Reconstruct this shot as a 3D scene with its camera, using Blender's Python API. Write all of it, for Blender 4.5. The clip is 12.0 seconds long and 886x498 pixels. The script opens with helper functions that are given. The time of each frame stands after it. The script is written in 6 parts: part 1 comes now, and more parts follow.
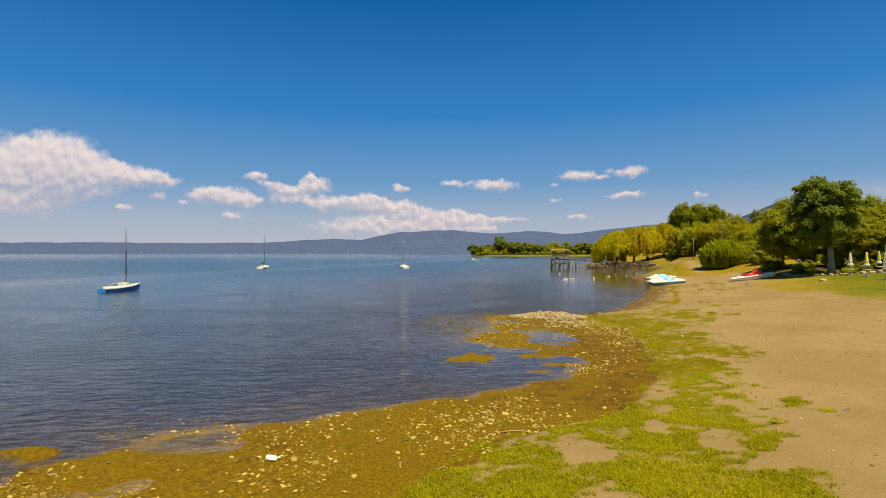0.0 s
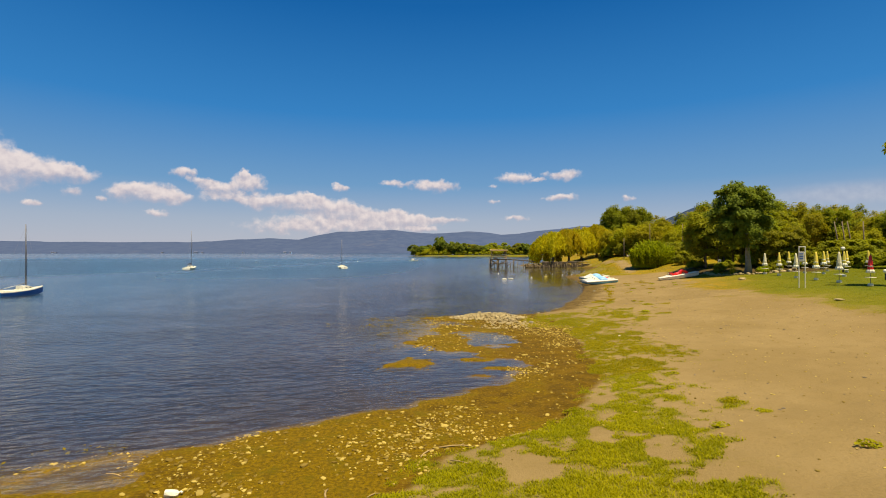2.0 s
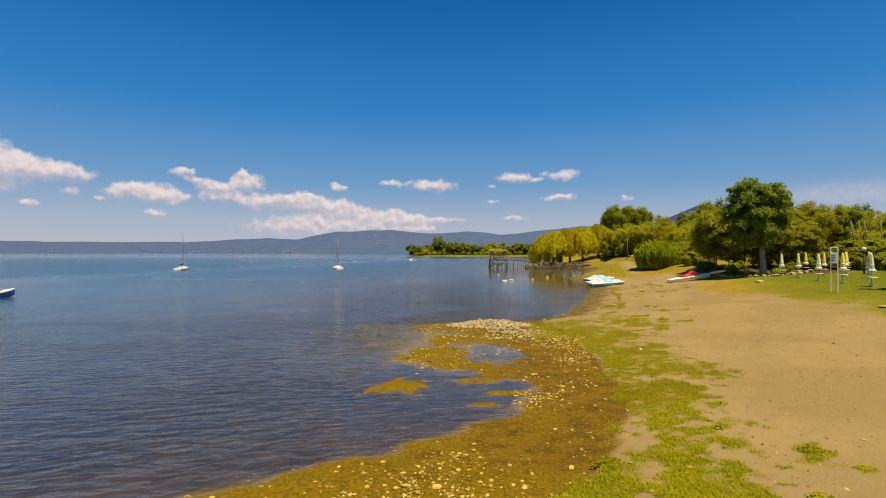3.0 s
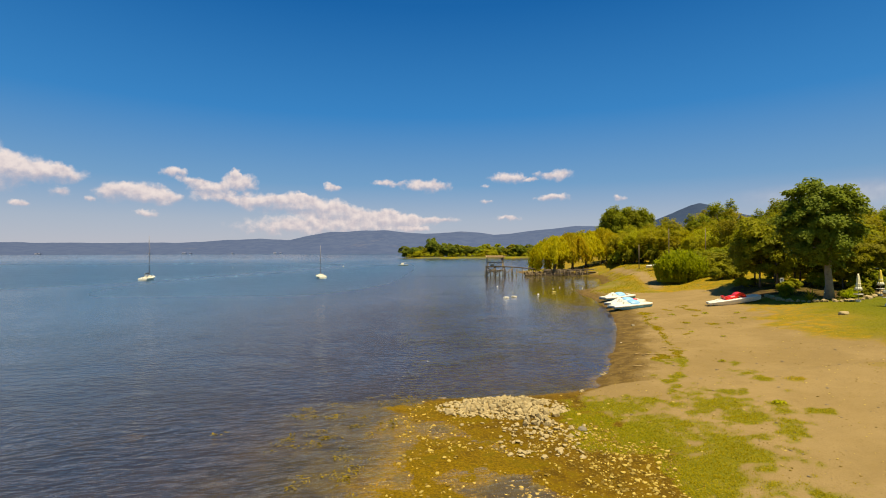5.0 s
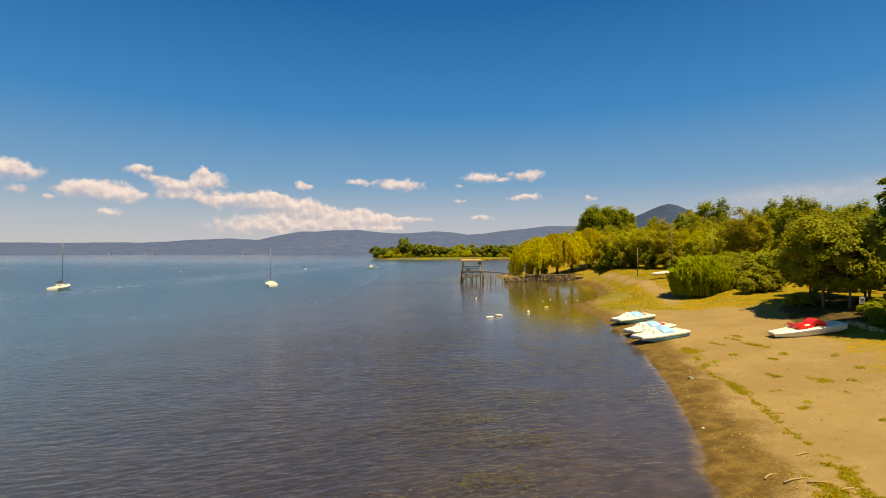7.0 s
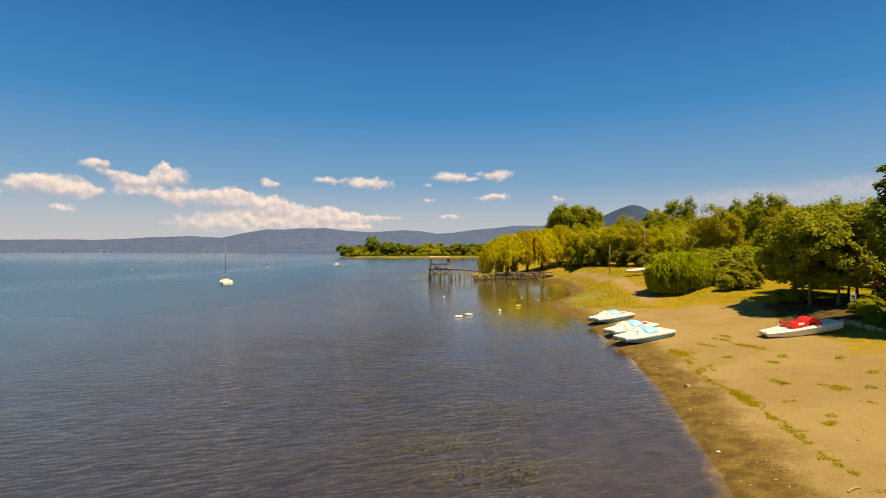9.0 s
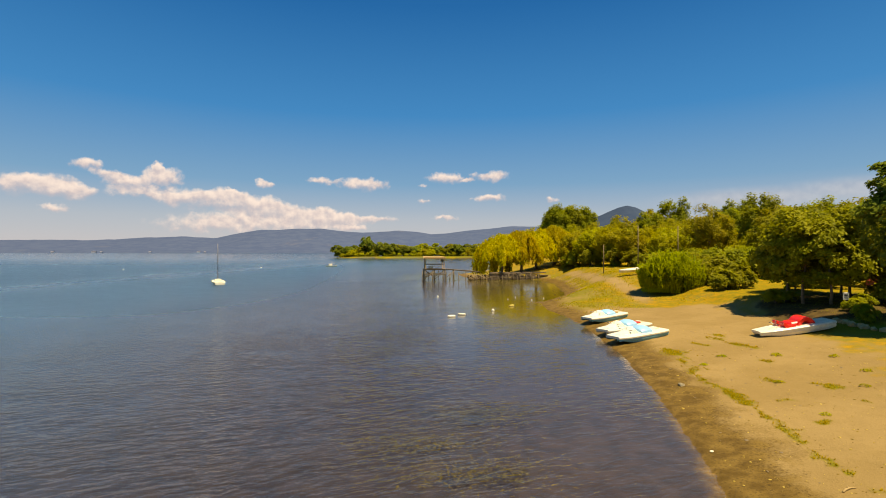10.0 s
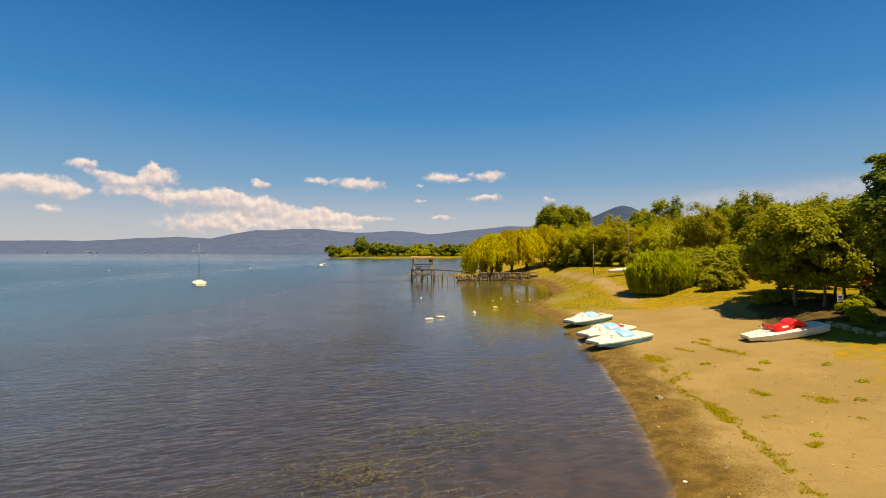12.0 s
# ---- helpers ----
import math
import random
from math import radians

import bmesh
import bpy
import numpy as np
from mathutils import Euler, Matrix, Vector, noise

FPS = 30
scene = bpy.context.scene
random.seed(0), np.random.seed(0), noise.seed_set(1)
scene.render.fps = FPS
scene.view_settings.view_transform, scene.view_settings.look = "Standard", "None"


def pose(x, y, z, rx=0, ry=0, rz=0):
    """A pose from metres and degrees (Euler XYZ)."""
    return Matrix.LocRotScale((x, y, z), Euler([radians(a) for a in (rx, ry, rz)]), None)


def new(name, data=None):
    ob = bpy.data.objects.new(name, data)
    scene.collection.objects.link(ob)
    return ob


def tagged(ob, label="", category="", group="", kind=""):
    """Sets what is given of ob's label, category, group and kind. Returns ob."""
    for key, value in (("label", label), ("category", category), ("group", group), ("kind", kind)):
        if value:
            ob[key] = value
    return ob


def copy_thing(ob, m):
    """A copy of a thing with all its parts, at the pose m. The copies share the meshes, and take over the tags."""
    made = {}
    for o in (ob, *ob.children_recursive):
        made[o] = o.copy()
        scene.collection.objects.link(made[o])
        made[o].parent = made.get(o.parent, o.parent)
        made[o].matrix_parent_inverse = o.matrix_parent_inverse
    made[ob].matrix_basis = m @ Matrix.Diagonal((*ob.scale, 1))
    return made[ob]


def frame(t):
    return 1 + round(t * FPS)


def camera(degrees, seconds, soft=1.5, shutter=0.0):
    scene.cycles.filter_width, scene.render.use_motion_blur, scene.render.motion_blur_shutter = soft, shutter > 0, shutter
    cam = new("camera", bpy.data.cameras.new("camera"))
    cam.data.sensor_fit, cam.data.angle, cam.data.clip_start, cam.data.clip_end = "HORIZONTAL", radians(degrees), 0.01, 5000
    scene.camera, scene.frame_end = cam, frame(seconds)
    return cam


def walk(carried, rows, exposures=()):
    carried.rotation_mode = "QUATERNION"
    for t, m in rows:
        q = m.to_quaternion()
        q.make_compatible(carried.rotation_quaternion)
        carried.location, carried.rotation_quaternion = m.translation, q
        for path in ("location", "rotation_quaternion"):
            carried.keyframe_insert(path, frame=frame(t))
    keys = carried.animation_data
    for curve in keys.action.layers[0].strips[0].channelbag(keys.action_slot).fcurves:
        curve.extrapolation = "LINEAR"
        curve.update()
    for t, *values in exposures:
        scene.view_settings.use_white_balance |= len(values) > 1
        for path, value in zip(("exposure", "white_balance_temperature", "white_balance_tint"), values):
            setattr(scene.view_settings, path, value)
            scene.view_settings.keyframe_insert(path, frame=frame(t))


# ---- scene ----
cam = camera(83.6, 12.0, soft=1.0)
# seconds, place, then yaw, pitch and roll in degrees
PATH = [
    (0, (0.201, -2.707, 4.168), 8.41, 0.32, -0.14),
    (0.1, (0.202, -2.692, 4.168), 7.99, 0.33, -0.13),
    (0.2, (0.203, -2.695, 4.167), 6.43, 0.34, -0.11),
    (0.3, (0.205, -2.699, 4.167), 5.05, 0.34, -0.10),
    (0.4, (0.206, -2.703, 4.166), 3.18, 0.35, -0.09),
    (0.5, (0.207, -2.707, 4.166), 2.70, 0.36, -0.07),
    (1, (0.201, -2.703, 4.141), 1.85, 0.35, -0.07),
    (1.5, (0.207, -2.421, 4.156), 1.65, 0.34, -0.09),
    (2, (0.194, -1.732, 4.159), 1.50, 0.32, -0.07),
    (2.5, (0.204, -0.614, 4.186), 1.42, 0.33, -0.08),
    (3, (0.241, 1.175, 4.210), 1.35, 0.32, -0.05),
    (3.2, (0.271, 1.969, 4.252), 1.34, 0.32, -0.05),
    (4, (0.250, 5.684, 4.956), 1.04, 0.31, -0.12),
    (4.8, (0.230, 9.900, 5.660), 0.74, 0.30, -0.19),
    (5, (0.245, 11.043, 5.761), 0.62, 0.30, -0.19),
    (5.1, (0.256, 11.684, 5.799), 0.55, 0.30, -0.19),
    (5.2, (0.267, 12.324, 5.836), -0.25, 0.30, -0.20),
    (5.3, (0.278, 12.965, 5.874), -0.81, 0.30, -0.20),
    (5.4, (0.288, 13.605, 5.911), -1.18, 0.29, -0.20),
    (5.5, (0.299, 14.246, 5.949), -1.42, 0.29, -0.20),
    (6, (0.426, 17.844, 6.066), -1.87, 0.26, -0.17),
    (6.5, (0.528, 21.159, 6.196), -2.05, 0.32, -0.17),
    (7, (0.834, 24.406, 6.489), -2.43, 0.26, -0.23),
    (7.2, (0.978, 25.371, 6.574), -3.58, 0.26, -0.18),
    (8, (1.174, 27.560, 6.318), -5.13, 0.19, -0.06),
    (8.8, (1.279, 28.046, 6.103), -5.96, 0.15, 0.01),
    (9, (1.319, 28.166, 6.023), -6.02, 0.15, 0.01),
    (9.5, (1.304, 28.304, 5.945), -6.46, 0.21, 0.03),
    (10, (1.531, 28.460, 5.897), -6.61, 0.22, 0.03),
    (10.5, (1.941, 28.704, 5.914), -6.73, 0.22, -0.02),
    (11, (2.558, 29.115, 5.938), -6.83, 0.22, -0.02),
    (11.5, (3.007, 29.504, 5.885), -6.95, 0.23, -0.02),
    (12, (3.414, 30.269, 5.865), -6.99, 0.23, -0.06),
]
walk(cam, [(t, pose(*eye, 90 + pitch, 0, yaw) @ pose(0, 0, 0, 0, 0, roll)) for t, eye, yaw, pitch, roll in PATH],
     [(0, 0.71, 6900, 10), (3.2, 0.71, 6900, 10), (5.2, 0.765, 7150, 10), (6.5, 0.83, 7950, 10), (7.2, 0.85, 8100, 10), (9, 0.885, 8150, 10), (12, 0.885, 8100, 10)])

# ---- sky, clouds and sun ----
SUN_DIR = Vector((0.22, -0.28, 1.0)).normalized()
SUN_EL = math.asin(SUN_DIR.z)
SUN_AZ = math.atan2(SUN_DIR.x, SUN_DIR.y)

WEST_BANK = [(-48.7, 7.8, 4.3, 3.3, 1.0), (-45.8, 8.6, 4.1, 2.9, 1.0), (-48.0, 5.9, 6.1, 2.7, 1.0), (-44.3, 7.0, 4.8, 2.5, 1.0),
             (-49.8, 4.1, 4.7, 1.8, 0.6), (-41.4, 7.4, 3.8, 1.7, 1.0), (-38.5, 7.2, 2.8, 1.1, 1.0)]
SMALL_WEST = [(-41.2, 4.5, 1.0, 0.4, 0.9), (-38.3, 5.6, 1.2, 0.7, 0.6), (-36.2, 5.0, 0.7, 0.5, 0.8), (-31.5, 3.8, 1.5, 0.5, 0.7)]
LOW_BANK = [(-34.0, 5.9, 2.3, 1.3, 1.0), (-31.8, 5.9, 2.7, 1.5, 1.0), (-30.0, 5.4, 2.0, 0.9, 1.0)]
MAIN_BANK = [(-29.2, 8.1, 1.6, 0.8, 1.0), (-27.4, 7.3, 1.6, 0.7, 1.0), (-25.7, 6.6, 2.6, 1.0, 1.0), (-23.0, 7.3, 2.4, 1.4, 1.0),
             (-23.3, 8.3, 0.7, 0.8, 1.0), (-24.6, 5.7, 4.0, 0.7, 0.6), (-20.6, 5.4, 3.7, 1.3, 1.0), (-16.9, 5.5, 3.2, 1.3, 1.0),
             (-16.3, 6.0, 1.1, 0.6, 1.0), (-14.1, 4.9, 4.3, 1.3, 1.0), (-11.2, 4.4, 3.6, 1.0, 0.8)]
EAST_BANK = [(-8.2, 3.7, 4.6, 1.0, 0.8), (-6.7, 4.5, 2.2, 0.8, 1.0), (-4.5, 3.6, 3.4, 0.9, 0.8), (-1.3, 3.7, 3.5, 0.6, 0.8),
             (-3.9, 2.6, 2.1, 0.5, 1.0), (-14.7, 3.6, 9.6, 1.1, 0.4), (-17.5, 2.6, 9.0, 1.5, 0.55), (-8.0, 2.7, 8.0, 1.3, 0.5)]
SMALL_EAST = [(-13.2, 7.3, 1.3, 0.5, 1.0), (-7.3, 7.8, 2.2, 0.5, 0.8), (-2.6, 7.5, 3.8, 0.9, 1.0), (7.1, 8.3, 2.8, 0.8, 1.0),
              (9.5, 8.0, 1.2, 0.3, 0.8), (12.2, 8.5, 2.6, 0.8, 1.0), (11.8, 6.1, 2.3, 0.6, 1.0), (4.2, 7.5, 1.1, 0.3, 0.5),
              (4.4, 5.7, 1.1, 0.4, 0.6), (19.1, 5.8, 0.9, 0.5, 0.9), (6.9, 3.8, 2.1, 0.4, 0.7)]
CIRRUS = [(38.6, 5.2, 11.0, 1.4, 0.28), (47.0, 5.6, 9.0, 1.4, 0.28)]


class Nodes:
    """A short way to write node trees."""

    def __init__(self, tree):
        self.tree = tree
        tree.nodes.clear()

    def add(self, kind, **sockets):
        node = self.tree.nodes.new(kind)
        for key, value in sockets.items():
            self.put(node.inputs[int(key[1:])] if key[0] == "i" and key[1:].isdigit() else node.inputs[key.replace("_", " ")], value)
        return node

    def put(self, socket, value):
        if isinstance(value, bpy.types.NodeSocket):
            self.tree.links.new(value, socket)
        elif isinstance(value, bpy.types.Node):
            self.tree.links.new(value.outputs[0], socket)
        else:
            socket.default_value = value

    def math(self, op, a, b=0.0, clamp=False):
        node = self.add("ShaderNodeMath", i0=a, i1=b)
        node.operation, node.use_clamp = op, clamp
        return node.outputs[0]

    def vec(self, op, a, b=(0, 0, 0), out=0, scale=None):
        node = self.add("ShaderNodeVectorMath", i0=a, i1=b)
        node.operation = op
        if scale is not None:
            self.put(node.inputs["Scale"], scale)
        return node.outputs[out]

    def ramp(self, value, lo, hi, a=0.0, b=1.0):
        node = self.add("ShaderNodeMapRange", i0=value, i1=lo, i2=hi, i3=a, i4=b)
        node.interpolation_type = "SMOOTHSTEP"
        return node.outputs[0]

    def noise(self, vector, scale, detail=3.0, rough=0.55, distort=0.0):
        node = self.add("ShaderNodeTexNoise", Vector=vector, Scale=scale, Detail=detail, Roughness=rough, Distortion=distort)
        return node.outputs[0]

    def mix(self, factor, a, b):
        node = self.tree.nodes.new("ShaderNodeMix")
        node.data_type = "RGBA"
        self.put(node.inputs[0], factor)
        for socket, value in ((node.inputs[6], a), (node.inputs[7], b)):
            self.put(socket, (*value, 1) if isinstance(value, tuple) and len(value) == 3 else value)
        return node.outputs[2]

    def attr(self, name):
        node = self.tree.nodes.new("ShaderNodeAttribute")
        node.attribute_name = name
        return node.outputs["Fac"]


def build_world():
    world = bpy.data.worlds.new("world")
    scene.world = world
    world.use_nodes = True
    n = Nodes(world.node_tree)
    sky = n.add("ShaderNodeTexSky")
    sky.sky_type, sky.sun_disc = "NISHITA", False
    sky.sun_elevation, sky.sun_rotation = SUN_EL, SUN_AZ
    sky.altitude, sky.air_density, sky.dust_density, sky.ozone_density = 500, 1.0, 0.6, 3.0
    way = n.add("ShaderNodeTexCoord").outputs["Generated"]
    xyz = n.add("ShaderNodeSeparateXYZ", i0=way)
    az = n.math("MULTIPLY", n.math("ARCTAN2", xyz.outputs[0], xyz.outputs[1]), 57.2958)
    el = n.math("MULTIPLY", n.math("ARCSINE", xyz.outputs[2]), 57.2958)
    flat = n.add("ShaderNodeCombineXYZ", i0=az, i1=el).outputs[0]
    # ragged edges: two sizes of drift
    wob = n.add("ShaderNodeTexNoise", Vector=flat, Scale=0.75, Detail=3.0, Roughness=0.55)
    shift = n.vec("MULTIPLY", n.vec("SUBTRACT", wob.outputs["Color"], (0.5, 0.5, 0.5)), (2.2, 1.3, 0))
    p = n.vec("ADD", flat, shift)
    mass, lean = None, None
    for bank in (WEST_BANK, SMALL_WEST, LOW_BANK, MAIN_BANK, EAST_BANK, SMALL_EAST):
        for a, e, ra, re, power in bank:
            q = n.vec("MULTIPLY", n.vec("SUBTRACT", p, (a, e, 0)), (1 / ra, 1 / re, 0))
            w = n.math("MULTIPLY", n.math("SUBTRACT", 1.0, n.vec("LENGTH", q, out=1), True), power)
            qs = n.vec("SCALE", q, scale=w)
            mass = w if mass is None else n.math("ADD", mass, w)
            lean = qs if lean is None else n.vec("ADD", lean, qs)
    fine = n.noise(flat, 1.15, 3.5, 0.55)
    above = n.noise(n.vec("ADD", flat, (0.2, 0.55, 0.0)), 1.15, 2.0, 0.5)
    puff = n.noise(flat, 3.4, 2.0, 0.5)
    dense = n.math("ADD", mass, n.math("ADD", n.math("MULTIPLY", n.math("SUBTRACT", fine, 0.5), 0.6), n.math("MULTIPLY", n.math("SUBTRACT", puff, 0.5), 0.12)))
    cover = n.math("MULTIPLY", n.ramp(dense, 0.04, 0.62), n.ramp(mass, 0.0, 0.22))
    veil = None
    for a, e, ra, re, power in CIRRUS:
        q = n.vec("MULTIPLY", n.vec("SUBTRACT", flat, (a, e, 0)), (1 / ra, 1 / re, 0))
        w = n.math("MULTIPLY", n.ramp(n.math("SUBTRACT", 1.0, n.vec("LENGTH", q, out=1), True), 0.0, 0.8), power)
        veil = w if veil is None else n.math("MAXIMUM", veil, w)
    tall = n.math("DIVIDE", n.add("ShaderNodeSeparateXYZ", i0=lean).outputs[1], n.math("ADD", mass, 0.05))
    # the undersides melt into the haze
    cover = n.math("MULTIPLY", cover, n.ramp(n.math("ADD", tall, n.math("MULTIPLY", n.math("SUBTRACT", fine, 0.5), 0.8)), -0.75, 0.15, 0.22, 1.0))
    cover = n.math("MAXIMUM", cover, veil)
    lit = n.ramp(n.math("ADD", tall, n.math("MULTIPLY", n.math("SUBTRACT", fine, above), 1.3)), -0.6, 0.7)
    white = n.mix(lit, (4.9, 4.55, 5.4), (8.2, 7.4, 7.4))
    tint = n.add("ShaderNodeHueSaturation", Color=sky, Saturation=1.35, Value=0.9)
    # the clear-day gradient from the pale horizon to the deep zenith
    ramp = n.add("ShaderNodeValToRGB", Fac=n.math("DIVIDE", el, 40.0, True))
    stops = ((0.0, (0.49, 0.51, 0.64)), (0.09, (0.38, 0.465, 0.635)), (0.19, (0.16, 0.355, 0.64)), (0.38, (0.032, 0.238, 0.62)), (0.66, (0.004, 0.13, 0.44)), (1.0, (0.012, 0.114, 0.355)))
    ramp.color_ramp.elements.remove(ramp.color_ramp.elements[1])
    for k, (p0, c0) in enumerate(stops):
        e0 = ramp.color_ramp.elements[0] if k == 0 else ramp.color_ramp.elements.new(p0)
        e0.position, e0.color = p0, (*c0, 1)
    clear = n.vec("SCALE", ramp.outputs[0], scale=9.2)
    haze = n.mix(0.88, tint.outputs[0], clear)
    both = n.mix(n.math("MULTIPLY", cover, 0.93), haze, white)
    back = n.add("ShaderNodeBackground", Color=both, Strength=0.0627)
    n.add("ShaderNodeOutputWorld", i0=back)
    return world


build_world()
sun = new("sun", bpy.data.lights.new("sun", "SUN"))
sun.data.energy, sun.data.angle, sun.data.color = 4.1, radians(0.6), (1.0, 0.90, 0.72)
sun.matrix_world = SUN_DIR.to_track_quat("Z", "Y").to_matrix().to_4x4()


# ---- materials ----
def material(name):
    m = bpy.data.materials.new(name)
    m.use_nodes = True
    return m, Nodes(m.node_tree)


def finish(n, color, rough=0.7, bump=None, strength=0.3, distance=0.02, metal=0.0, spec=0.5, **more):
    shader = n.add("ShaderNodeBsdfPrincipled", Roughness=rough, Metallic=metal, **more)
    shader.inputs["Specular IOR Level"].default_value = spec
    n.put(shader.inputs["Base Color"], (*color, 1) if isinstance(color, tuple) else color)
    if bump is not None:
        n.put(shader.inputs["Normal"], n.add("ShaderNodeBump", Strength=strength, Distance=distance, Height=bump))
    n.add("ShaderNodeOutputMaterial", i0=shader)


def place(n):
    return n.tree.nodes.new("ShaderNodeNewGeometry").outputs["Position"]


def inner(n):
    return n.tree.nodes.new("ShaderNodeTexCoord").outputs["Object"]


def worn(name, color, dirt, rough=0.5, scale=3.0, amount=0.5, bump=0.15, metal=0.0):
    """Paint, wood, metal or stone with stains and grain, and a tone of its own for each piece."""
    m, n = material(name)
    at = inner(n)
    big, small = n.noise(at, scale, 4.0, 0.65), n.noise(at, scale * 9, 3.0)
    stain = n.math("MULTIPLY", n.ramp(big, 0.42, 0.75), amount)
    tone = n.mix(stain, color, dirt)
    rnd = n.tree.nodes.new("ShaderNodeObjectInfo").outputs["Random"]
    val = n.math("ADD", n.math("MULTIPLY", rnd, 0.18), n.math("ADD", n.math("MULTIPLY", small, 0.22), 0.8))
    tone = n.add("ShaderNodeHueSaturation", Color=tone, Value=val).outputs[0]
    finish(n, tone, n.math("ADD", n.math("MULTIPLY", big, 0.25), rough - 0.1), small, bump, 0.01, metal)
    return m


def leafy(name, dark, light, glow=0.35):
    """Leaves: each one differs, and light passes through them."""
    m, n = material(name)
    geo = n.tree.nodes.new("ShaderNodeNewGeometry")
    rnd = geo.outputs["Random Per Island"]
    patch = n.noise(geo.outputs["Position"], 0.55, 2.0)
    f = n.math("ADD", n.math("MULTIPLY", rnd, 0.55), n.math("MULTIPLY", n.ramp(patch, 0.3, 0.7), 0.45))
    tone = n.mix(f, dark, light)
    own = n.tree.nodes.new("ShaderNodeObjectInfo").outputs["Random"]
    tone = n.add("ShaderNodeHueSaturation", Color=tone, Hue=n.math("ADD", n.math("MULTIPLY", own, 0.03), 0.485),
                 Value=n.math("ADD", n.math("MULTIPLY", own, 0.35), 0.82)).outputs[0]
    a = n.add("ShaderNodeBsdfPrincipled", Roughness=0.55)
    a.inputs["Specular IOR Level"].default_value = 0.12
    n.put(a.inputs["Base Color"], tone)
    b = n.add("ShaderNodeBsdfTranslucent")
    n.put(b.inputs[0], n.mix(0.5, tone, light))
    n.add("ShaderNodeOutputMaterial", i0=n.add("ShaderNodeMixShader", i0=glow, i1=a, i2=b))
    return m


def ground_material():
    m, n = material("shore_ground")
    at = place(n)
    big, mid, fine = n.noise(at, 0.25, 4.0), n.noise(at, 1.7, 4.0, 0.6), n.noise(at, 14.0, 4.0, 0.65)
    grit = n.noise(at, 55.0, 2.0, 0.7)
    sand = n.mix(n.ramp(big, 0.4, 0.6), (0.250, 0.1690, 0.0610), (0.287, 0.1965, 0.0750))
    sand = n.mix(n.math("MULTIPLY", n.ramp(mid, 0.45, 0.75), 0.3), sand, (0.205, 0.1370, 0.0465))
    sand = n.mix(n.math("MULTIPLY", n.ramp(fine, 0.5, 0.72), 0.3), sand, (0.172, 0.1103, 0.0304))
    sand = n.mix(n.math("MULTIPLY", n.ramp(grit, 0.55, 0.75), 0.45), sand, (0.377, 0.2551, 0.07416))
    spots = n.add("ShaderNodeTexVoronoi", Vector=at, Scale=6.0)
    sand = n.mix(n.math("MULTIPLY", n.ramp(spots.outputs["Distance"], 0.13, 0.04), n.math("MULTIPLY", n.ramp(big, 0.45, 0.6), 0.5)), sand, (0.111, 0.0733, 0.02232))
    mud = n.mix(n.ramp(mid, 0.3, 0.7), (0.078, 0.0424, 0.00144), (0.158, 0.0847, 0.00208))
    mud = n.mix(n.ramp(fine, 0.48, 0.7), mud, (0.205, 0.1261, 0.0056))
    mud = n.mix(n.math("MULTIPLY", n.ramp(grit, 0.58, 0.7), 0.6), mud, (0.0389, 0.02, 0.00256))
    damp = n.mix(n.ramp(mid, 0.35, 0.65), (0.104, 0.0627, 0.01384), (0.183, 0.1152, 0.02776))
    damp = n.mix(n.math("MULTIPLY", n.ramp(fine, 0.5, 0.68), 0.7), damp, (0.0548, 0.0337, 0.01192))
    mud = n.mix(n.attr("damp"), mud, damp)
    weed = n.mix(n.ramp(fine, 0.3, 0.7), (0.097, 0.060, 0.001), (0.232, 0.138, 0.0016))
    weed = n.mix(n.math("MULTIPLY", n.ramp(grit, 0.52, 0.68), 0.65), weed, (0.0523, 0.0287, 0.00105))
    weed = n.mix(n.math("MULTIPLY", n.ramp(mid, 0.5, 0.7), 0.6), weed, (0.111, 0.083, 0.00089))
    dry = n.mix(n.ramp(mid, 0.3, 0.7), (0.26, 0.160, 0.003), (0.38, 0.205, 0.005))
    lawn = n.mix(n.ramp(fine, 0.35, 0.65), (0.10, 0.107, 0.002), (0.21, 0.18, 0.004))
    lush = n.mix(n.ramp(mid, 0.3, 0.7), (0.082, 0.105, 0.0018), (0.130, 0.140, 0.003))
    lawn = n.mix(n.attr("lush"), lawn, lush)
    lawn = n.mix(n.math("MULTIPLY", n.attr("dry"), n.ramp(n.math("ADD", mid, n.math("MULTIPLY", fine, 0.4)), 0.40, 1.0)), lawn, dry)
    # the water absorbs nothing, so light lost with depth is painted into the bed
    dimmed_silt = n.mix(n.ramp(mid, 0.35, 0.7), (0.018, 0.016, 0.020), (0.032, 0.027, 0.028))
    dimmed_silt = n.mix(n.attr("shoal"), dimmed_silt, n.mix(n.ramp(mid, 0.3, 0.7), (0.038, 0.027, 0.018), (0.060, 0.042, 0.028)))
    # olive of the weedy shallows, with the willows' reflection painted in for the bay
    dimmed_silt = n.mix(n.attr("olive"), dimmed_silt, n.mix(n.ramp(mid, 0.3, 0.7), (0.050, 0.042, 0.002), (0.105, 0.082, 0.004)))
    # blue-green light welling up from deep water, painted on the bed offshore
    dimmed_silt = n.mix(n.attr("upwelling"), dimmed_silt, (0.030, 0.064, 0.098))
    rag = n.math("MULTIPLY", n.math("SUBTRACT", n.math("ADD", n.math("MULTIPLY", mid, 0.6), n.math("MULTIPLY", fine, 0.5)), 0.55), 1.3)

    def mask(name, soft=0.22):
        return n.ramp(n.math("ADD", n.attr(name), rag), 0.5 - soft, 0.5 + soft)

    tone = n.mix(mask("wet", 0.3), sand, mud)
    tone = n.mix(mask("algae"), tone, weed)
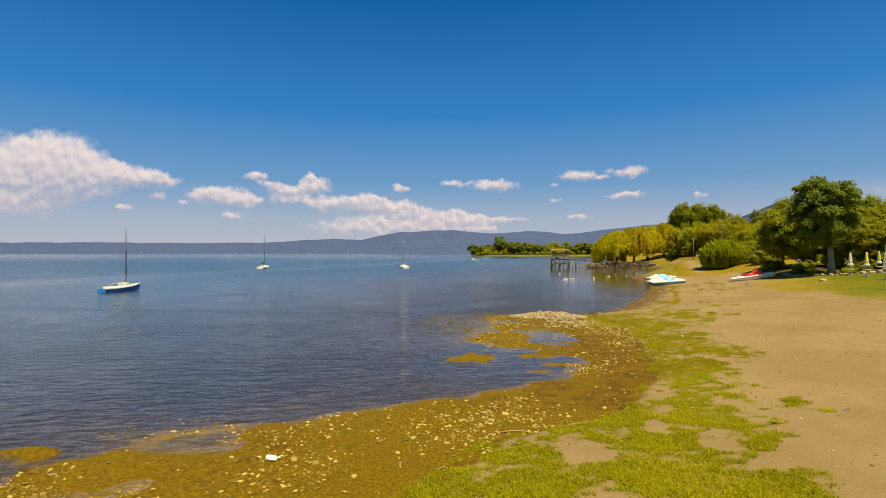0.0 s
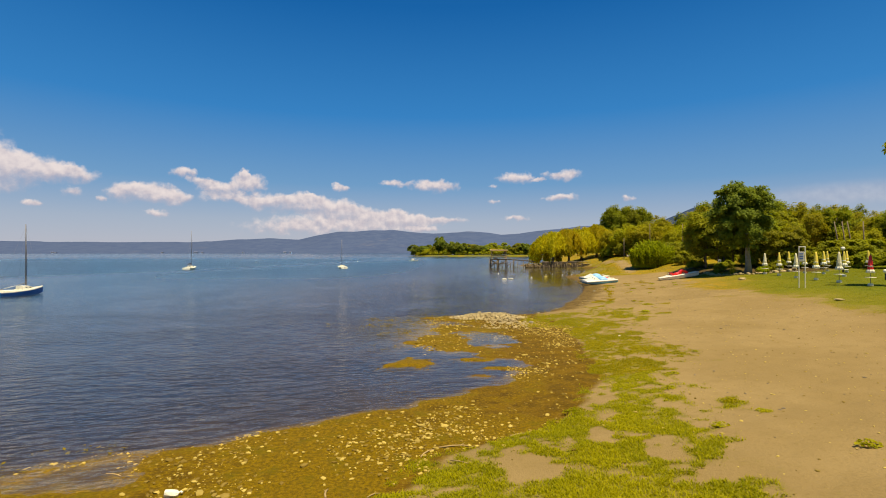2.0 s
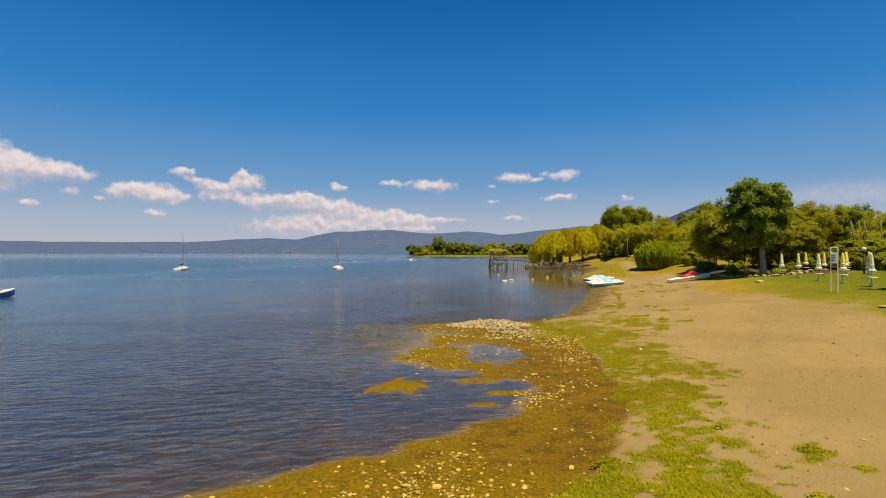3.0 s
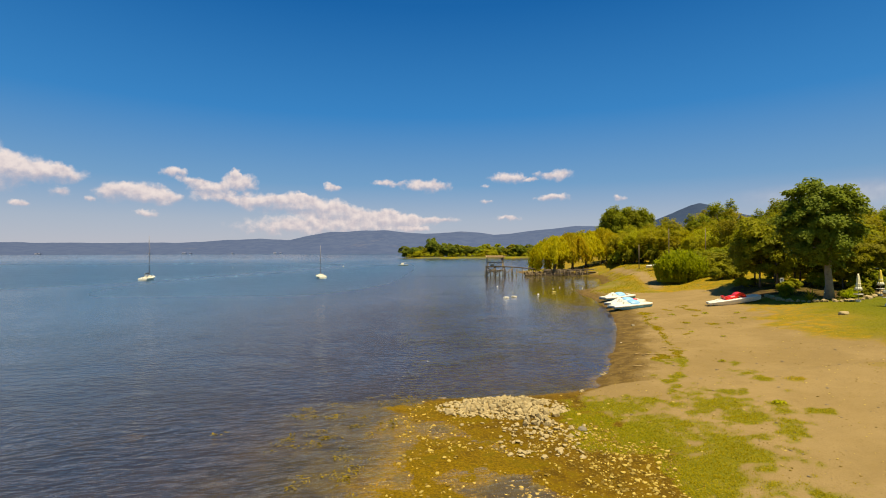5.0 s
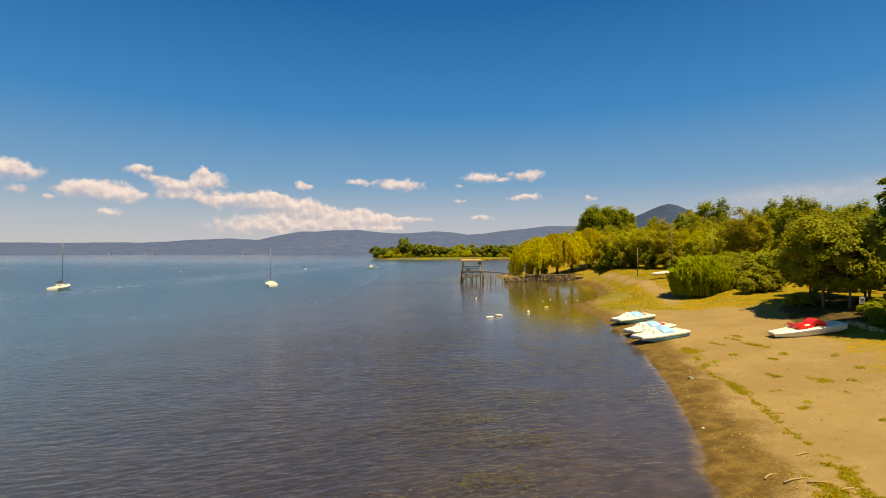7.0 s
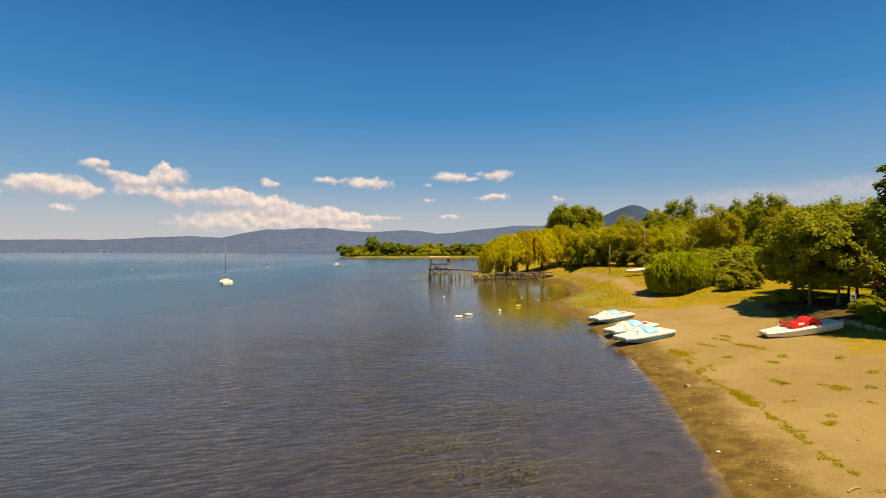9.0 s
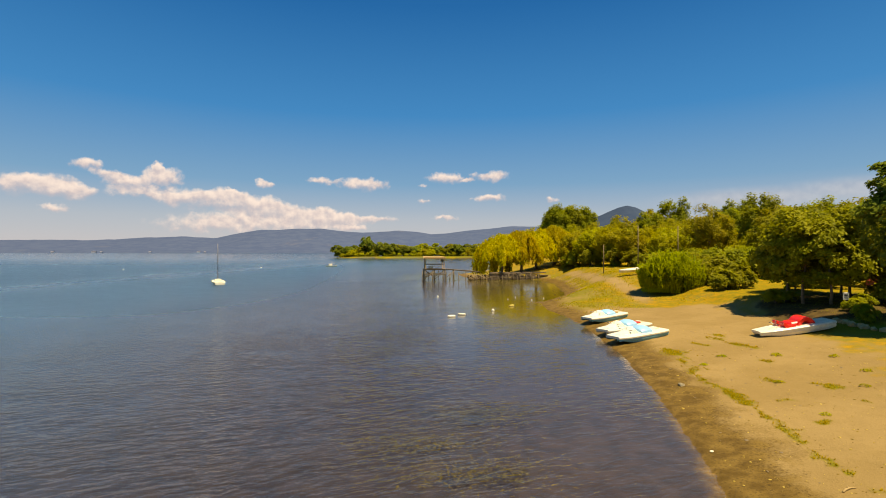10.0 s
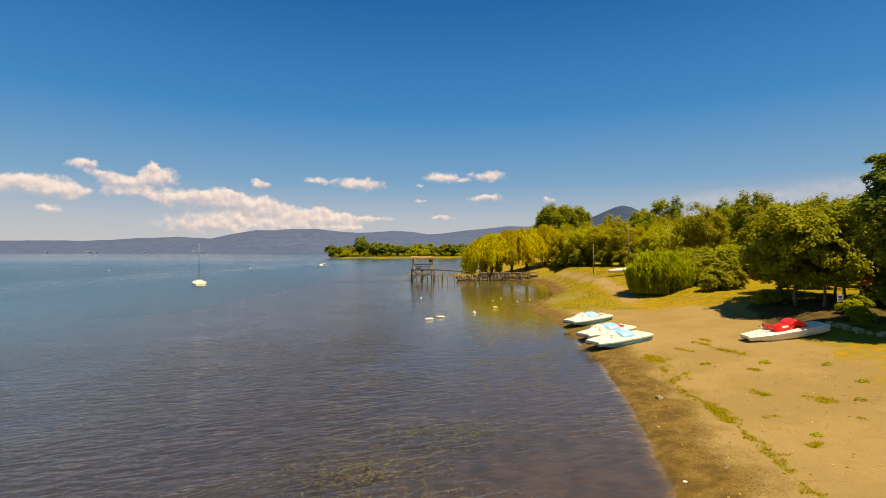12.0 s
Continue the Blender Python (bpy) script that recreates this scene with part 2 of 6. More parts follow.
    earth = n.mix(n.ramp(mid, 0.35, 0.65), (0.052, 0.034, 0.013), (0.095, 0.062, 0.022))
    tone = n.mix(mask("shaded_soil"), tone, n.mix(n.math("MULTIPLY", n.ramp(fine, 0.5, 0.7), 0.6), earth, (0.15, 0.095, 0.028)))
    thin = n.math("ADD", n.attr("grass"), n.math("ADD", n.math("MULTIPLY", rag, 0.8), n.math("MULTIPLY", n.math("SUBTRACT", grit, 0.5), 1.1)))
    tone = n.mix(n.math("MULTIPLY", n.ramp(thin, 0.15, 0.95), 0.92), tone, lawn)
    tone = n.mix(n.attr("deep"), tone, dimmed_silt)
    rough = n.ramp(n.attr("wet"), 0.3, 1.0, 0.95, 0.7)
    bump = n.math("ADD", n.math("MULTIPLY", fine, 0.7), n.math("MULTIPLY", grit, 0.3))
    finish(n, tone, rough, bump, 0.8, 0.05, 0.0, 0.06)
    return m


SLICK_A, SLICK_N = (-56.0, 118.0, 0.0), (0.983, -0.181, 0.0)


def water_material():
    m, n = material("lake_water")
    at = place(n)
    turn = n.add("ShaderNodeMapping", Vector=n.add("ShaderNodeMapping", Vector=at, Rotation=(0, 0, radians(-14))).outputs[0], Scale=(0.40, 1.0, 1.0))
    calm = n.ramp(n.noise(n.add("ShaderNodeMapping", Vector=at, Scale=(0.012, 0.03, 1.0)), 1.0, 3.0), 0.35, 0.65)
    # wavelets half a metre apart with finer ripples riding on them
    crest = n.noise(turn, 3.0, 1.0, 0.45, 0.7)
    small = n.noise(turn, 8.0, 2.0, 0.5, 0.5)
    gust = n.ramp(n.noise(at, 0.22, 2.0), 0.35, 0.65, 0.55, 1.15)
    height = n.math("MULTIPLY", n.math("ADD", n.math("MULTIPLY", crest, 1.3), n.math("MULTIPLY", small, 0.48)), gust)
    # a smooth slick left by a boat, far out
    along = n.vec("DOT_PRODUCT", n.vec("SUBTRACT", at, SLICK_A), SLICK_N, out=1)
    slick = n.ramp(n.math("ADD", n.math("ABSOLUTE", along), n.math("MULTIPLY", n.noise(at, 0.03, 2.0), 12.0)), 5.0, 24.0)
    near = n.math("MULTIPLY", n.math("ADD", n.math("MULTIPLY", calm, 0.5), 0.5), n.math("ADD", n.math("MULTIPLY", slick, 0.45), 0.55))
    # the breeze ruffles the water by the beach more than the open lake
    inshore = n.ramp(n.add("ShaderNodeSeparateXYZ", i0=at).outputs[1], 8.0, 90.0, 1.45, 0.75)
    lee = n.ramp(n.vec("LENGTH", n.vec("MULTIPLY", n.vec("SUBTRACT", at, (10.5, 52.0, 0)), (0.125, 0.045, 0)), out=1), 0.5, 1.25, 0.3, 1.0)
    pool = n.ramp(n.vec("LENGTH", n.vec("MULTIPLY", n.vec("SUBTRACT", at, (1.2, 18.5, 0)), (0.22, 0.16, 0)), out=1), 0.6, 1.3, 0.25, 1.0)
    bay = n.ramp(n.vec("LENGTH", n.vec("MULTIPLY", n.vec("SUBTRACT", at, (20.0, 98.0, 0)), (0.07, 0.026, 0)), out=1), 0.6, 1.6, 0.2, 1.0)
    lee = n.math("MULTIPLY", n.math("MULTIPLY", lee, pool), bay)
    # ripples too small and far to tell apart
    out = n.add("ShaderNodeSeparateXYZ", i0=at).outputs[1]
    far = n.math("MULTIPLY", n.ramp(out, 20.0, 110.0, 0.15, 0.33), n.math("MULTIPLY", n.ramp(out, 130.0, 500.0, 1.0, 0.32), n.ramp(n.add("ShaderNodeSeparateXYZ", i0=at).outputs[0], -22.0, 4.0, 1.0, 0.6)))
    bump = n.add("ShaderNodeBump", Strength=n.math("MULTIPLY", n.math("MULTIPLY", n.math("MULTIPLY", near, lee), inshore), 0.8), Distance=0.12, Height=height)
    shader = n.add("ShaderNodeBsdfPrincipled", Base_Color=(0.80, 0.84, 0.92, 1), Roughness=n.math("MULTIPLY", far, n.math("ADD", n.math("MULTIPLY", n.math("MULTIPLY", bay, n.math("ADD", n.math("MULTIPLY", slick, 0.25), 0.75)), 0.86), 0.14)), IOR=1.333, Normal=bump)
    shader.inputs["Transmission Weight"].default_value = 1.0
    n.add("ShaderNodeOutputMaterial", i0=shader)
    return m


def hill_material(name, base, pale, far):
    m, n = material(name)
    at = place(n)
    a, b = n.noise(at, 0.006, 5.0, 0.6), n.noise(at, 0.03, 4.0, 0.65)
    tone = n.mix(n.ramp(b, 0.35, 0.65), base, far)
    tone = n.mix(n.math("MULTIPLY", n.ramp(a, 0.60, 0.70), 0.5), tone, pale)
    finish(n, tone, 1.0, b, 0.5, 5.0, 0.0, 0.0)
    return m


GROUND, WATER = ground_material(), water_material()
# distance haze is painted into the blue of both hill colours
HILL = hill_material("hazy_wooded_hill", (0.060, 0.086, 0.152), (0.12, 0.13, 0.165), (0.074, 0.101, 0.165))
PEAK = hill_material("hazy_wooded_peak", (0.034, 0.054, 0.094), (0.047, 0.065, 0.10), (0.041, 0.062, 0.10))
LEAF_BROAD = leafy("broad_leaves", (0.145, 0.165, 0.006), (0.43, 0.41, 0.014), 0.5)
LEAF_BIG = leafy("dark_tree_leaves", (0.085, 0.12, 0.010), (0.28, 0.31, 0.024), 0.48)
LEAF_TALL = leafy("tall_tree_leaves", (0.14, 0.17, 0.006), (0.36, 0.37, 0.012), 0.5)
LEAF_WILLOW = leafy("willow_leaves", (0.40, 0.34, 0.008), (0.72, 0.58, 0.016), 0.6)
LEAF_WOOD = leafy("wood_leaves", (0.20, 0.20, 0.006), (0.45, 0.40, 0.012), 0.5)
LEAF_LIGHT = leafy("light_green_leaves", (0.26, 0.26, 0.006), (0.52, 0.46, 0.012), 0.5)
LEAF_REED = leafy("reed_leaves", (0.20, 0.27, 0.006), (0.46, 0.50, 0.012), 0.55)
LEAF_GRASS = leafy("grass_blades", (0.22, 0.235, 0.002), (0.54, 0.475, 0.004), 0.5)
LEAF_WEED = leafy("water_weed_leaves", (0.042, 0.035, 0.004), (0.125, 0.096, 0.006), 0.15)
LEAF_TUFT = leafy("tuft_weed_leaves", (0.11, 0.085, 0.003), (0.30, 0.23, 0.006), 0.3)
LEAF_LAWN = leafy("lawn_blades", (0.17, 0.175, 0.002), (0.33, 0.29, 0.004), 0.5)
LEAF_DRY = leafy("dry_grass_blades", (0.29, 0.215, 0.003), (0.52, 0.36, 0.006), 0.5)
LEAF_MID = leafy("yellowing_grass_blades", (0.26, 0.225, 0.002), (0.52, 0.41, 0.004), 0.5)
BARK = worn("bark", (0.166, 0.1221, 0.07048), (0.0622, 0.046, 0.02488), 0.85, 4.0, 0.8, 0.5)
BARK_PALE = worn("pale_bark", (0.311, 0.2551, 0.1576), (0.145, 0.1123, 0.0664), 0.85, 3.0, 0.7, 0.4)
STONE = worn("pale_stone", (0.378, 0.2886, 0.1216), (0.22, 0.1497, 0.0488), 0.85, 5.0, 0.7, 0.4)
STONE_BROWN = worn("brown_stone", (0.17, 0.1182, 0.048), (0.075, 0.0493, 0.0176), 0.85, 3.0, 0.8, 0.4)
STONE_GREY = worn("grey_stone", (0.228, 0.1891, 0.108), (0.114, 0.0868, 0.0456), 0.85, 2.0, 0.7, 0.4)
WOOD_GREY = worn("weathered_wood", (0.207, 0.1537, 0.0788), (0.0933, 0.0664, 0.0332), 0.8, 2.0, 0.8, 0.4)
WOOD_TAN = worn("tan_wood", (0.373, 0.2551, 0.0912), (0.197, 0.128, 0.04976), 0.8, 2.0, 0.6, 0.3)
# tan wood lightened to stand in for sunlight on the jetty hut
WOOD_PALE = worn("lit_tan_wood", (0.62, 0.394, 0.152), (0.33, 0.2167, 0.08), 0.8, 2.0, 0.6, 0.3)
WHITE = worn("white_fibreglass", (0.8, 0.7486, 0.5628), (0.45, 0.3743, 0.2184), 0.4, 2.2, 0.4, 0.05)
BLUE = worn("blue_paint", (0.02, 0.12, 0.38), (0.02, 0.08, 0.22), 0.4, 2.0, 0.4, 0.05)
CYAN = worn("bright_blue_paint", (0.03, 0.30, 0.62), (0.04, 0.22, 0.42), 0.4, 2.0, 0.4, 0.05)
SKYBLUE = worn("pale_blue_plastic", (0.25, 0.50, 0.72), (0.36, 0.47, 0.55), 0.45, 2.0, 0.5, 0.05)
TEAL = worn("blue_green_paint", (0.104, 0.342, 0.456), (0.207, 0.29, 0.29), 0.5, 2.0, 0.5, 0.05)
RED = worn("red_plastic", (0.78, 0.020, 0.008), (0.55, 0.018, 0.010), 0.4, 1.5, 0.4, 0.05)
BLACK = worn("dark_cloth", (0.0366, 0.039, 0.0488), (0.0732, 0.0732, 0.0732), 0.7, 3.0, 0.4, 0.1)
ALLOY = worn("grey_metal", (0.439, 0.439, 0.427), (0.244, 0.232, 0.207), 0.45, 3.0, 0.5, 0.05, 0.7)
SPAR = worn("dull_grey_spar", (0.183, 0.183, 0.195), (0.0976, 0.0976, 0.0976), 0.5, 3.0, 0.4, 0.05, 0.2)
CREAM = worn("cream_canvas", (0.85, 0.6501, 0.084), (0.66, 0.4826, 0.063), 0.85, 3.0, 0.5, 0.2)
PALE = worn("pale_canvas", (0.82, 0.7289, 0.4032), (0.68, 0.5713, 0.2772), 0.85, 3.0, 0.5, 0.2)
WHITE_CLOTH = worn("white_canvas", (0.8, 0.7486, 0.5376), (0.62, 0.5418, 0.3528), 0.85, 3.0, 0.4, 0.2)
YELLOW = worn("yellow_plastic", (0.601, 0.467, 0.083), (0.373, 0.28, 0.0622), 0.5, 3.0, 0.4, 0.05)
GLASS_DARK = worn("dark_glass", (0.0244, 0.0305, 0.0366), (0.061, 0.061, 0.061), 0.15, 3.0, 0.3, 0.0)
# house walls and roofs greyed to carry the distance haze in their colour
HAZE_WHITE = worn("hazy_white_render", (0.42, 0.45, 0.50), (0.33, 0.36, 0.42), 0.9, 0.3, 0.4, 0.1)
HAZE_ROOF = worn("hazy_roof_tiles", (0.22, 0.22, 0.26), (0.17, 0.18, 0.22), 0.9, 0.3, 0.4, 0.1)
RUBBER = worn("black_rubber", (0.0305, 0.0305, 0.0305), (0.061, 0.0549, 0.0488), 0.8, 3.0, 0.4, 0.1)
CAR_RED = worn("dark_red_car_paint", (0.366, 0.061, 0.0366), (0.195, 0.061, 0.0366), 0.3, 2.0, 0.3, 0.0)


# ---- mesh helpers ----
rng = np.random.default_rng(7)


def lattice(x, y, seed=0):
    """Smooth value noise, 0 to 1."""
    xi, yi = np.floor(x).astype(np.int64), np.floor(y).astype(np.int64)
    fx, fy = x - xi, y - yi
    fx, fy = fx * fx * (3 - 2 * fx), fy * fy * (3 - 2 * fy)

    def h(i, j):
        k = (i * 374761393 + j * 668265263 + seed * 974634577) & 0x7FFFFFFF
        k = ((k ^ (k >> 13)) * 1274126177) & 0x7FFFFFFF
        return ((k ^ (k >> 16)) & 0xFFFF) / 65535.0

    return (h(xi, yi) * (1 - fx) + h(xi + 1, yi) * fx) * (1 - fy) + (h(xi, yi + 1) * (1 - fx) + h(xi + 1, yi + 1) * fx) * fy


def fbm(x, y, scale, octaves=3, seed=0):
    total, norm = 0, 0
    for k in range(octaves):
        total = total + lattice(x * scale * 2**k, y * scale * 2**k, seed + 17 * k) * 0.5**k
        norm += 0.5**k
    return total / norm


def smooth(a, b, v):
    t = np.clip((v - a) / (b - a), 0, 1)
    return t * t * (3 - 2 * t)


def mesh_of(name, verts, faces, flat=False):
    me = bpy.data.meshes.new(name)
    me.from_pydata(np.asarray(verts).tolist() if not isinstance(verts, list) else verts, [], np.asarray(faces).tolist() if not isinstance(faces, list) else faces)
    if not flat:
        me.shade_smooth()
    return me


def part(name, shape, mat, parent=None, label="", at=None):
    """Links a bmesh or mesh as one object, under a thing or a part if one is given."""
    if isinstance(shape, bmesh.types.BMesh):
        me = bpy.data.meshes.new(name)
        shape.to_mesh(me)
        shape.free()
    else:
        me = shape
    if mat is not None and not me.materials:
        me.materials.append(mat)
    ob = new(name, me)
    ob.parent = parent
    if at is not None:
        ob.matrix_basis = at
    if label:
        tagged(ob, label)
    return ob


def thing(name, label, category, at=None, group="", kind=""):
    ob = tagged(new(name), label, category, group, kind)
    if at is not None:
        ob.matrix_basis = at
    return ob


def box(sx, sy, sz, at=(0, 0, 0), bevel=0.01, turn=None, bm=None):
    """A bevelled block; at is its centre."""
    own = bmesh.new()
    bmesh.ops.create_cube(own, size=1)
    bmesh.ops.scale(own, vec=(sx, sy, sz), verts=own.verts)
    if bevel:
        bmesh.ops.bevel(own, geom=own.edges[:], offset=min(bevel, min(sx, sy, sz) * 0.4), segments=1, affect="EDGES")
    if turn is not None:
        bmesh.ops.transform(own, matrix=turn, verts=own.verts)
    bmesh.ops.translate(own, vec=at, verts=own.verts)
    if bm is None:
        return own
    me = bpy.data.meshes.new("tmp")
    own.to_mesh(me)
    own.free()
    bm.from_mesh(me)
    bpy.data.meshes.remove(me)
    return bm


def tube_data(points, radii, sides=8):
    """Vertices and faces of a tapered, bent round bar."""
    pts = [Vector(p) for p in points]
    verts, faces = [], []
    for k, p in enumerate(pts):
        d = (pts[min(k + 1, len(pts) - 1)] - pts[max(k - 1, 0)]).normalized()
        a = d.orthogonal().normalized() if abs(d.z) < 0.9 else (Vector((1, 0, 0)) - d * d.x).normalized()
        b = d.cross(a)
        for s in range(sides):
            t = 2 * math.pi * s / sides
            verts.append(tuple(p + (a * math.cos(t) + b * math.sin(t)) * radii[k]))
    for k in range(len(pts) - 1):
        for s in range(sides):
            i, j = k * sides + s, k * sides + (s + 1) % sides
            faces.append((i, j, j + sides, i + sides))
    faces.append(tuple(range(sides))[::-1])
    faces.append(tuple(range((len(pts) - 1) * sides, len(pts) * sides)))
    return verts, faces


def tube(points, radii, sides=8):
    if isinstance(radii, (int, float)):
        radii = [radii] * len(points)
    return mesh_of("bar", *tube_data(points, radii, sides))


def lathe(profile, sides=16, wave=0.0, folds=8):
    """A turned shape from (radius, height) pairs; wave pleats it."""
    verts, faces = [], []
    for r, z in profile:
        for s in range(sides):
            t = 2 * math.pi * s / sides
            k = r * (1 + wave * math.cos(folds * t))
            verts.append((k * math.cos(t), k * math.sin(t), z))
    for k in range(len(profile) - 1):
        for s in range(sides):
            i, j = k * sides + s, k * sides + (s + 1) % sides
            faces.append((i, j, j + sides, i + sides))
    faces.append(tuple(range(sides))[::-1])
    faces.append(tuple(range((len(profile) - 1) * sides, len(profile) * sides)))
    return mesh_of("turned", verts, faces)


def loft(sections, close=True):
    """Skin over equal rings of points, capped at both ends."""
    m = len(sections[0])
    verts = [tuple(p) for ring in sections for p in ring]
    faces = []
    for k in range(len(sections) - 1):
        for s in range(m if close else m - 1):
            i, j = k * m + s, k * m + (s + 1) % m
            faces.append((i, j, j + m, i + m))
    if close:
        faces.append(tuple(range(m))[::-1])
        faces.append(tuple(range((len(sections) - 1) * m, len(sections) * m)))
    me = mesh_of("skin", verts, faces, True)
    return me


def rock_mesh(size, seed, sub=2, squash=0.7):
    bm = bmesh.new()
    bmesh.ops.create_icosphere(bm, subdivisions=sub, radius=size)
    r = random.Random(seed)
    planes = [(Vector((r.gauss(0, 1), r.gauss(0, 1), r.gauss(0, 1))).normalized(), size * r.uniform(0.55, 0.85)) for _ in range(8)]
    stretch = Vector((r.uniform(0.8, 1.25), r.uniform(0.75, 1.1), squash * r.uniform(0.8, 1.2)))
    for v in bm.verts:
        for nrm, d in planes:
            over = v.co.dot(nrm) - d
            if over > 0:
                v.co -= nrm * over * 0.9
        v.co += Vector(noise.noise_vector(v.co * 2.2 / size + Vector((seed, 0, 0)))) * size * 0.08
        v.co = v.co * stretch
    me = bpy.data.meshes.new("rock")
    bm.to_mesh(me)
    bm.free()
    return me


# ---- lie of the land ----
EDGE_Y = [-60, 0, 5, 8, 10, 13.5, 22, 26, 28, 30, 31, 32, 36, 40.6, 47.4, 56, 66.5, 72, 77, 83, 92, 112, 127, 128.2, 150, 170, 300, 420, 436, 450, 480, 520, 700, 1500]
EDGE_X = [-12, -4.5, -1.9, -0.5, 2.2, 4.3, 5.6, 6.1, 5.6, 4.9, 5.2, 6.5, 8.35, 10.1, 12.7, 15.1, 17.2, 17.8, 17.8, 19, 25.6, 31.5, 32.8, 19.5, 19, 32, 90, 70, -32, -44, -46, 60, 400, 1100]
WATER_Y = [-60, -5, 4.7, 6.3, 7.6, 8.5, 8.8, 9.5, 10.3, 11.0, 11.5, 12.4, 13.2, 13.8, 15.2, 16.2, 17.3, 17.9, 18.6, 19.6, 20.2, 21.2, 23, 26, 28, 29.3, 30.4, 30.8, 31.3, 32]
WATER_X = [-30, -13, -8.8, -8.0, -7.5, -6.6, -5.2, -4.3, -3.0, -1.9, -0.6, 0.0, 0.9, 1.8, 2.3, 2.8, 2.6, 1.4, 0.2, -0.8, -1.7, -1.5, -1.2, -0.6, -1.2, -0.8, 0.2, 3.4, 5.4, 6.6]
RISE_D = [0, 0.7, 2, 4, 8, 12, 16, 20, 40, 150, 600, 3000]
RISE_Z = [0.02, 0.12, 0.26, 0.40, 0.74, 1.22, 1.72, 1.93, 2.25, 3.0, 9, 60]
BANK_D = [0, 2, 4, 7, 12, 40, 150, 3000]
BANK_Z = [0.05, 0.5, 1.5, 2.7, 3.1, 3.6, 5, 30]
# islands of weed, pools and the bed of the stone heap: place, half sizes, height of the top
MOUNDS = [(19.8, 83.4, 2.6, 0.9, 0.02), (-1.7, 16.6, 1.15, 0.95, 0.05), (-9.9, 6.2, 0.7, 0.4, 0.10), (0.9, 17.4, 1.0, 0.33, 0.035), (1.8, 16.0, 0.8, 0.2, 0.035),
          (-1.7, 20.9, 0.5, 0.35, 0.05), (-0.5, 24.6, 0.6, 1.2, 0.035), (0.9, 14.9, 0.5, 0.3, 0.0), (-7.8, 5.9, 1.3, 0.8, 0.04), (-9.7, 26.6, 0.5, 0.2, -0.05), (-1.5, 29.3, 0.7, 0.35, 0.05),
          (1.7, 21.8, 1.15, 1.9, -0.09), (-6.6, 7.3, 0.7, 0.45, -0.06), (0.4, 18.5, 0.8, 0.25, -0.06)]
HEAP = [(2.2, 29.1, 2.1, 1.1, 0.12), (2.9, 26.2, 0.8, 1.0, 0.06)]
WEEDS = [(4.0, 41.6, 1.9, 0.9), (5.3, 46.3, 2.4, 1.3), (2.8, 43.8, 2.0, 1.0), (3.0, 38.6, 1.5, 0.7), (0.3, 37.2, 1.5, 0.6), (-8.5, 36.5, 0.6, 0.3),
         (-3.6, 29.0, 2.6, 1.6), (-2.4, 27.0, 2.4, 1.6), (-1.2, 29.6, 1.5, 0.9), (-4.6, 26.0, 1.6, 1.0), (-2.6, 24.0, 1.5, 1.3), (-2.2, 30.6, 2.2, 0.8), (-7.6, 8.6, 1.0, 0.4), (-8.6, 7.4, 0.8, 0.5), (-2.4, 19.6, 0.9, 0.7)]

# grass on the beach: place and half sizes of each patch
NEAR_GRASS = [(4.7, 7.4, 0.42, 0.75), (5.8, 11.4, 0.36, 0.6), (6.9, 10.6, 0.24, 0.36), (5.3, 10.3, 0.24, 0.26), (5.0, 11.0, 0.25, 0.45), (4.3, 5.3, 0.40, 0.5), (5.0, 4.5, 0.5, 0.42), (7.2, 9.7, 0.14, 0.15),
              (2.7, 6.1, 1.3, 1.5), (0.5, 5.6, 1.2, 1.4), (1.9, 8.0, 0.6, 0.7), (4.0, 9.2, 0.9, 1.0), (2.7, 9.3, 0.45, 0.6), (3.4, 4.6, 1.0, 0.9), (3.4, 7.9, 0.7, 0.9), (4.6, 12.3, 0.7, 1.2), (1.6, 3.6, 2.2, 1.2), (-0.8, 5.4, 1.1, 1.1), (0.2, 7.2, 1.1, 0.9), (2.9, 7.2, 1.0, 1.0), (4.5, 10.6, 0.7, 1.0), (3.0, 10.0, 0.7, 0.8), (2.2, 9.0, 0.9, 0.6), (4.7, 8.7, 0.5, 0.7), (3.9, 5.7, 0.9, 0.8), (1.4, 8.6, 0.8, 0.5), (-1.6, 4.2, 1.3, 0.8)]
BELT_GRASS = [(5.6, 15.0, 0.9, 2.9), (6.2, 19.2, 1.05, 3.2), (6.8, 23.2, 1.5, 3.0), (7.6, 18.2, 0.8, 1.8), (6.4, 26.8, 2.0, 1.7), (7.6, 20.8, 0.9, 1.4), (8.0, 25.0, 0.8, 1.2), (5.0, 28.0, 1.1, 1.0), (5.6, 29.0, 1.1, 0.7), (6.9, 28.6, 1.1, 0.8), (4.3, 26.2, 0.9, 1.1), (5.2, 12.6, 0.7, 1.2), (6.6, 15.6, 0.6, 1.0), (8.4, 22.4, 0.5, 0.7)]
